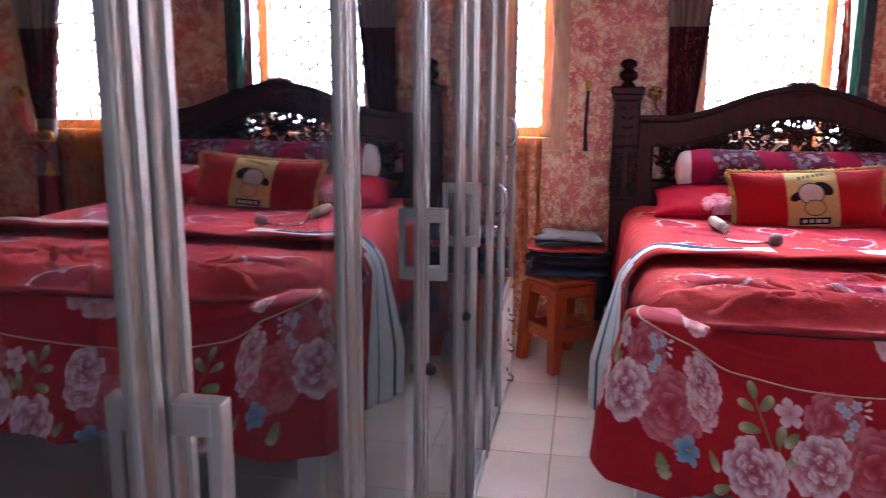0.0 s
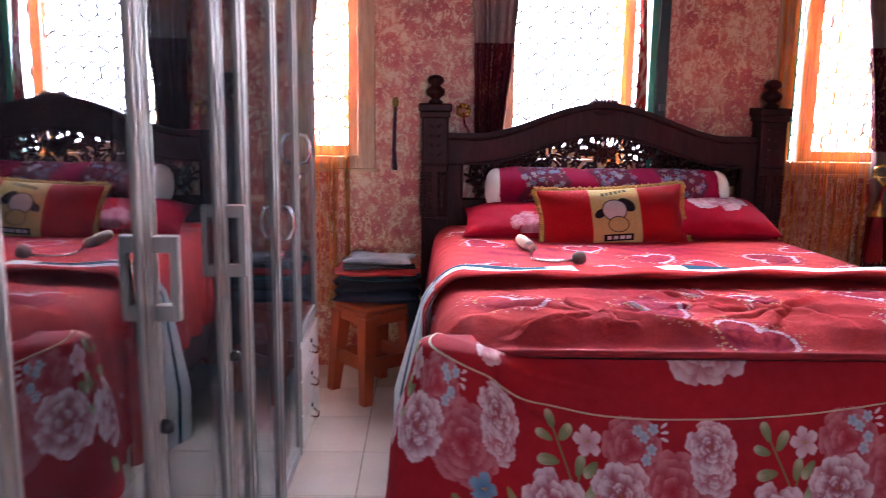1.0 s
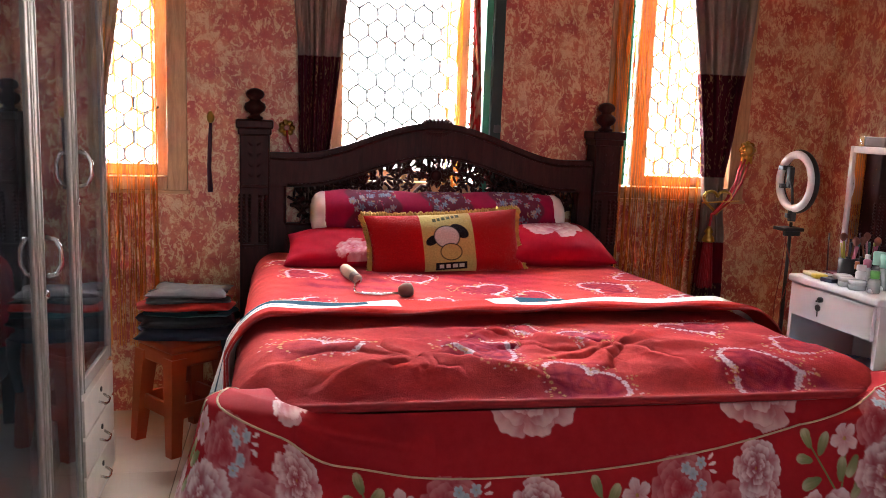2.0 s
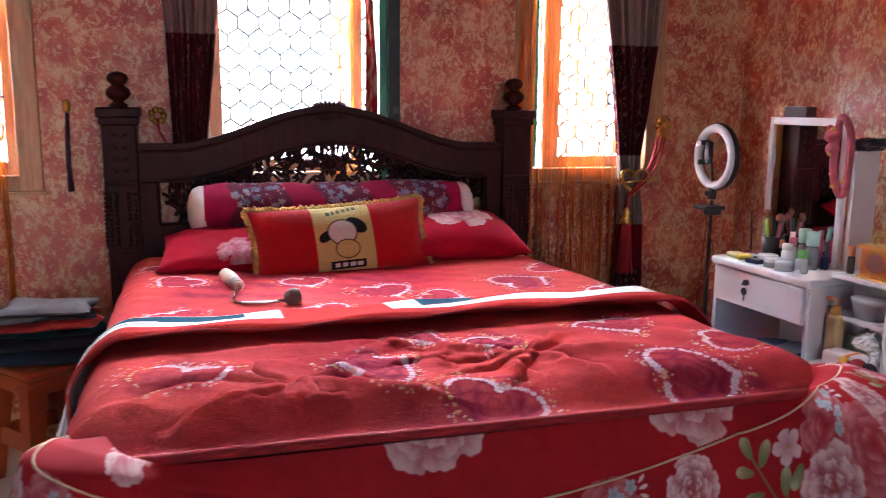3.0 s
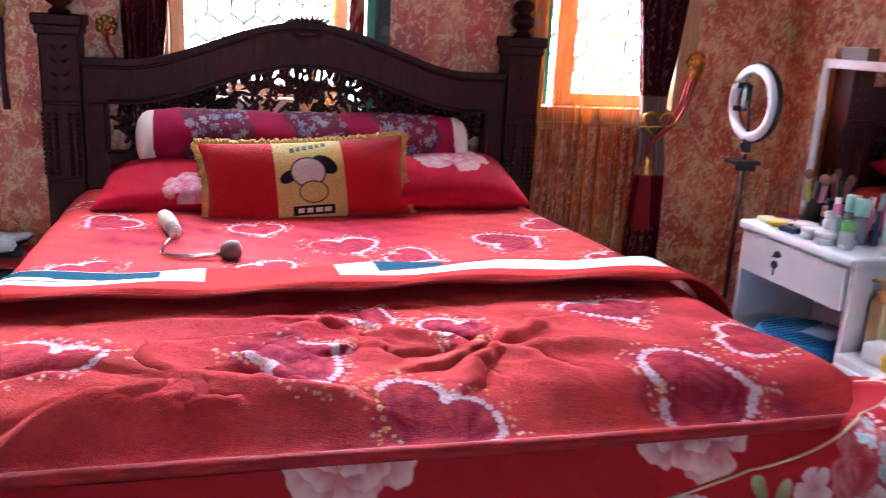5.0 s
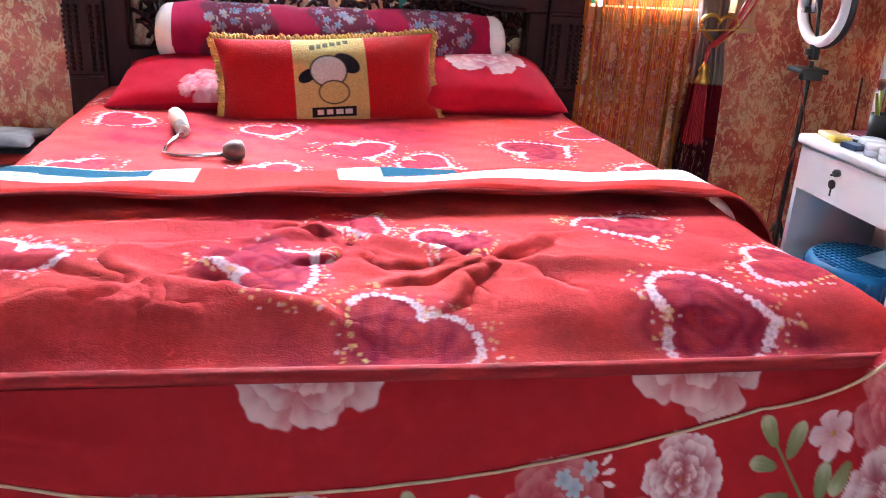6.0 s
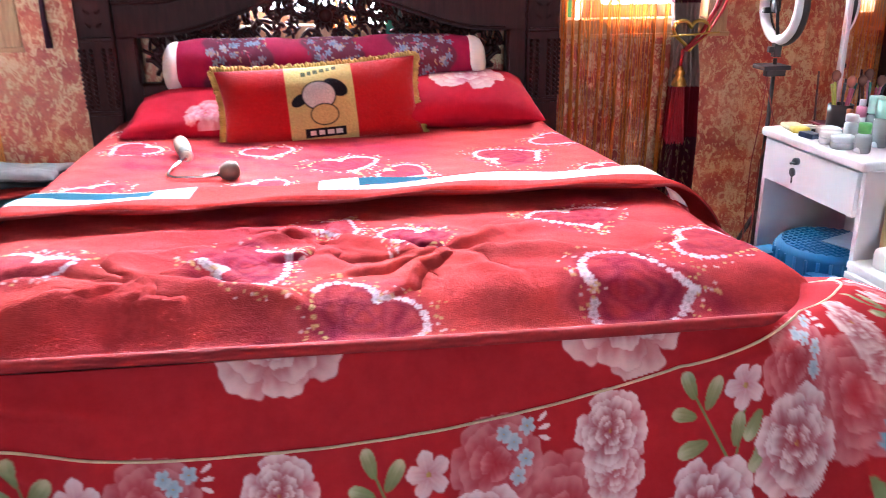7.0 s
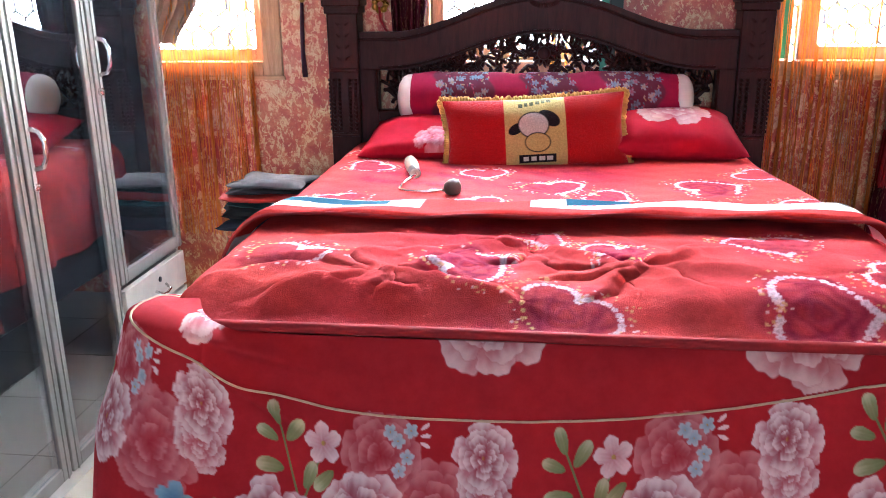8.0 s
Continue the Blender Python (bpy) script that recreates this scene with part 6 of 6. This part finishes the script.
    for k in range(9):
        a, L = k * 2.4, rng.uniform(0.12, 0.155)
        x, y = 0.018 * math.cos(a), 0.018 * math.sin(a)
        c = [(0.40, 0.10, 0.16), (0.02, 0.02, 0.02), (0.35, 0.40, 0.04), (0.01, 0.10, 0.07), (0.5, 0.2, 0.25), (0.02, 0.02, 0.02), (0.30, 0.12, 0.05), (0.35, 0.40, 0.04), (0.4, 0.1, 0.15)][k]
        br = part("brush", tubed([(x * 0.6, y * 0.6, 0.01), (x * 1.9, y * 1.9, L)], [0.003, 0.0045], 7), plastic(c, 0.35), cup, "", True)
        if k in (0, 4, 6):
            part("bristles", turned([(0.006, 0), (0.013, 0.012), (0.014, 0.024), (0.006, 0.034)], Matrix.Translation((x * 1.9, y * 1.9, L)), 12), plastic((0.22, 0.08, 0.05), 0.9), br, "brown bristles", True)
    stick = on_table("eyeliner_stick", "tall dark stick standing at the table corner", "pencil", 0.02, 0.16, 0.785)
    part("stick", tubed([(0, 0, 0), (-0.012, 0.0, 0.17)], 0.0035, 7), plastic((0.06, 0.015, 0.02), 0.4), stick, "", True)
    tray = on_table("makeup_tray", "dark red tray under the brush cup", "tray", 0.10, 0.185, 0.7855)
    tray.location.z = 0.785
    part("tray", boxed(-0.085, 0.085, -0.045, 0.04, 0, 0.006, 0.002), plastic((0.22, 0.02, 0.04), 0.35), tray)
    cup.location.z += 0.006

    pump = on_table("pump_bottle", "cream yellow lotion bottle with a pump", "bottle", 0.535, 0.09, 0.505)
    cream = plastic((0.62, 0.46, 0.22), 0.35)
    part("body", boxed(-0.026, 0.026, -0.02, 0.02, 0, 0.165, 0.010, seg=4), cream, pump, "", True)
    part("collar", turned([(0.016, 0.165), (0.016, 0.19), (0.006, 0.195)], None, 18), plastic((0.70, 0.42, 0.10), 0.35), pump, "", True)
    part("nozzle", tubed([(0, 0, 0.19), (0, 0, 0.215), (-0.012, -0.004, 0.218), (-0.035, -0.01, 0.214)], 0.005, 8), plastic((0.70, 0.42, 0.10), 0.35), pump, "", True)
    tis = on_table("tissue_pack", "white and orange tissue pack on the cabinet top", "tissue pack", 0.62, 0.06, 0.505, 8)
    part("pack", boxed(-0.065, 0.065, -0.04, 0.04, 0, 0.062, 0.016, seg=3), plastic((0.72, 0.70, 0.68), 0.5), tis, "", True)
    part("label_band", boxed(0.012, 0.045, -0.042, 0.042, 0.004, 0.064, 0.016, seg=3), plastic((0.72, 0.22, 0.03), 0.5), tis, "orange printed band", True)
    rngn = np.random.RandomState(4)
    for nm, label, s, d, z, c, sx, sz, clear in (("plastic_bag", "crumpled clear plastic bag leaning on the shelf", 0.60, 0.155, 0.505, (0.45, 0.48, 0.30), 0.07, 0.115, 0.5), ("tissue_packet", "crumpled white tissue packet propped on end", 0.65, 0.13, 0.56, (0.74, 0.73, 0.72), 0.055, 0.07, 0.0), ("crumpled_tissue", "crumpled white tissue standing up", 0.69, 0.12, 0.505, (0.76, 0.75, 0.74), 0.04, 0.08, 0.0)):
        ob = on_table(nm, label, "tissue", s, d, z, 15)
        bm = bmesh.new()
        bmesh.ops.create_icosphere(bm, subdivisions=4, radius=1.0)
        for vv in bm.verts:
            p = vv.co.copy()
            k = 1 + 0.35 * noise.noise(p * 1.7 + Vector((s * 90, 0, 0))) + 0.22 * noise.noise(p * 4.3)
            taper = 1 - 0.35 * max(0, p.z)
            vv.co = Vector((p.x * sx * k * taper, p.y * 0.03 * k, (p.z * k * 0.5 + 0.5) * sz))
        part("crumple", bm, plastic(c, 0.45, clear), ob)
    toy = tagged(link("soft_toy", bmesh.new(), plastic((0.42, 0.03, 0.03), 0.9)), "small red, black and yellow soft toy lying on the cabinet", "toy")
    bm = bmesh.new()
    for x, y, z, r in ((0, 0, 0.03, 0.03), (0.035, 0, 0.028, 0.026), (-0.04, -0.005, 0.02, 0.018), (-0.035, -0.02, 0.045, 0.018)):
        bmesh.ops.create_uvsphere(bm, u_segments=14, v_segments=10, radius=r, matrix=Matrix.Translation((x, y, z)))
    bm.to_mesh(toy.data)
    toy.data.materials.append(plastic((0.02, 0.018, 0.02), 0.9)), toy.data.materials.append(plastic((0.65, 0.36, 0.02), 0.9))
    for p in toy.data.polygons:
        p.material_index = 1 if p.center.x > 0.02 else (2 if p.center.x < -0.022 else 0)
    toy.data.shade_smooth()
    toy.matrix_world = VAN @ pose(0.69, 0.04, 0.505, 0, 0, 20)

    clock = on_table("mantel_clock", "small gold mantel clock with a handle on the shelf", "clock", 0.645, 0.147, 0.806, 8)
    part("case", boxed(-0.055, 0.055, -0.03, 0.03, 0.008, 0.10, 0.003), GOLD, clock)
    part("base", boxed(-0.062, 0.062, -0.036, 0.036, 0, 0.010, 0.003), GOLD, clock)
    part("roof", boxed(-0.062, 0.062, -0.036, 0.036, 0.10, 0.112, 0.003), GOLD, clock)
    part("dial", turned([(0.032, 0), (0.032, 0.003), (0.003, 0.004)], Matrix.Translation((0, -0.030, 0.055)) @ pose(0, 0, 0, 90), 28), plastic((0.62, 0.50, 0.36), 0.3), clock, "pale round dial")
    part("glass_front", boxed(-0.044, 0.044, -0.038, -0.035, 0.016, 0.094), PANE, clock)
    part("carry_handle", tubed([(-0.03, 0, 0.112), (-0.03, 0, 0.132), (-0.02, 0, 0.138), (0.02, 0, 0.138), (0.03, 0, 0.132), (0.03, 0, 0.112)], 0.003, 6), GOLD, clock, "gold carrying handle", True)
    tub = on_table("food_container", "clear plastic container on the lower shelf", "container", 0.62, 0.146, 0.671)
    tub.scale = (0.95, 0.68, 1.0)
    part("tub", turned([(0.058, 0), (0.068, 0.05), (0.070, 0.055), (0.066, 0.055), (0.055, 0.004)], None, 28), plastic((0.55, 0.52, 0.50), 0.15, 0.5), tub, "", True)
    part("lid", turned([(0.072, 0.055), (0.073, 0.066), (0.06, 0.070), (0.003, 0.070)], None, 28), plastic((0.60, 0.60, 0.60), 0.2, 0.4), tub, "", True)
    part("contents", turned([(0.045, 0.006), (0.052, 0.03), (0.003, 0.034)], None, 20), plastic((0.40, 0.18, 0.12), 0.7), tub, "reddish contents", True)

    band = on_table("headband", "fluffy pink headband hung over the mirror corner", "headband", 0.378, 0.222, 1.02)
    pts = []
    for k in range(40):
        a = 6.283 * k / 40
        pts.append((0.036 * math.cos(a) + 0.004 * math.sin(3 * a), -0.008 - 0.006 * math.sin(a), 0.135 * math.sin(a) + 0.165))
    pinkf = grained("pink_fleece", (0.62, 0.16, 0.19), 0.95, 0, 0.3, 180, 0.6, (1, 1, 1), 0.004)
    part("loop", tubed(pts, 0.013, 10, True), pinkf, band, "", True)
    bm = bmesh.new()
    for x, z, r in ((-0.040, 0.235, 0.026), (-0.034, 0.19, 0.024), (-0.052, 0.262, 0.012)):
        bmesh.ops.create_uvsphere(bm, u_segments=14, v_segments=10, radius=r, matrix=Matrix.Translation((x, -0.02, z)))
    part("bow", bm, pinkf, band, "fluffy pink bow", True)
    spot_paint = plastic((0.70, 0.42, 0.05), 0.8)
    for x, z in ((-0.022, 0.26), (-0.03, 0.172), (0.02, 0.08), (-0.02, 0.06)):
        bm = bmesh.new()
        bmesh.ops.create_icosphere(bm, subdivisions=2, radius=0.007, matrix=Matrix.Translation((x, -0.036 if z > 0.1 else -0.02, z)))
        part("yellow_spot", bm, spot_paint, band, "small yellow spot", True)
    bx = on_table("small_box", "small dark and silver box standing on the mirror top", "box", 0.10, 0.275, 1.205)
    part("carton", boxed(-0.055, 0.055, -0.025, 0.025, 0, 0.15, 0.003), plastic((0.10, 0.045, 0.035), 0.3), bx)
    part("silver_end", boxed(-0.085, -0.055, -0.025, 0.025, 0, 0.15, 0.003), CHROME, bx, "shiny silver side")
    bag = on_table("folded_bag", "dark folded plastic bag lying on the cabinet behind the mirror", "bag", 0.395, 0.32, 1.205)
    bm = bmesh.new()
    bmesh.ops.create_icosphere(bm, subdivisions=4, radius=1.0)
    for vv in bm.verts:
        p = vv.co.copy()
        k = 1 + 0.3 * noise.noise(p * 1.9) + 0.15 * noise.noise(p * 5)
        vv.co = Vector((p.x * 0.075 * k, p.y * 0.06 * k, (p.z * k * 0.5 + 0.5) * 0.045))
    part("bag", bm, plastic((0.05, 0.05, 0.055), 0.3), bag)


make_cosmetics()

# ---- floor tiles ----
PITCH, X0, Y0 = 0.36, -1.07, -0.545
bm = boxed(-0.1785, 0.1785, -0.1785, 0.1785, -0.012, 0.0, 0.0015, seg=1)
tile_mesh = bpy.data.meshes.new("tile")
bm.to_mesh(tile_mesh)
bm.free()
tile_mesh.materials.append(TILE)
for i in range(-3, 9):
    for j in range(-14, 3):
        x, y = X0 + (i + 0.5) * PITCH, Y0 + (j + 0.5) * PITCH
        if WEST - 0.15 < x < EAST + 0.1 and SOUTH < y < WALL + 0.05:
            t = new("tile", tile_mesh)
            t.parent = floor
            t.location = (x, y, 0.0)
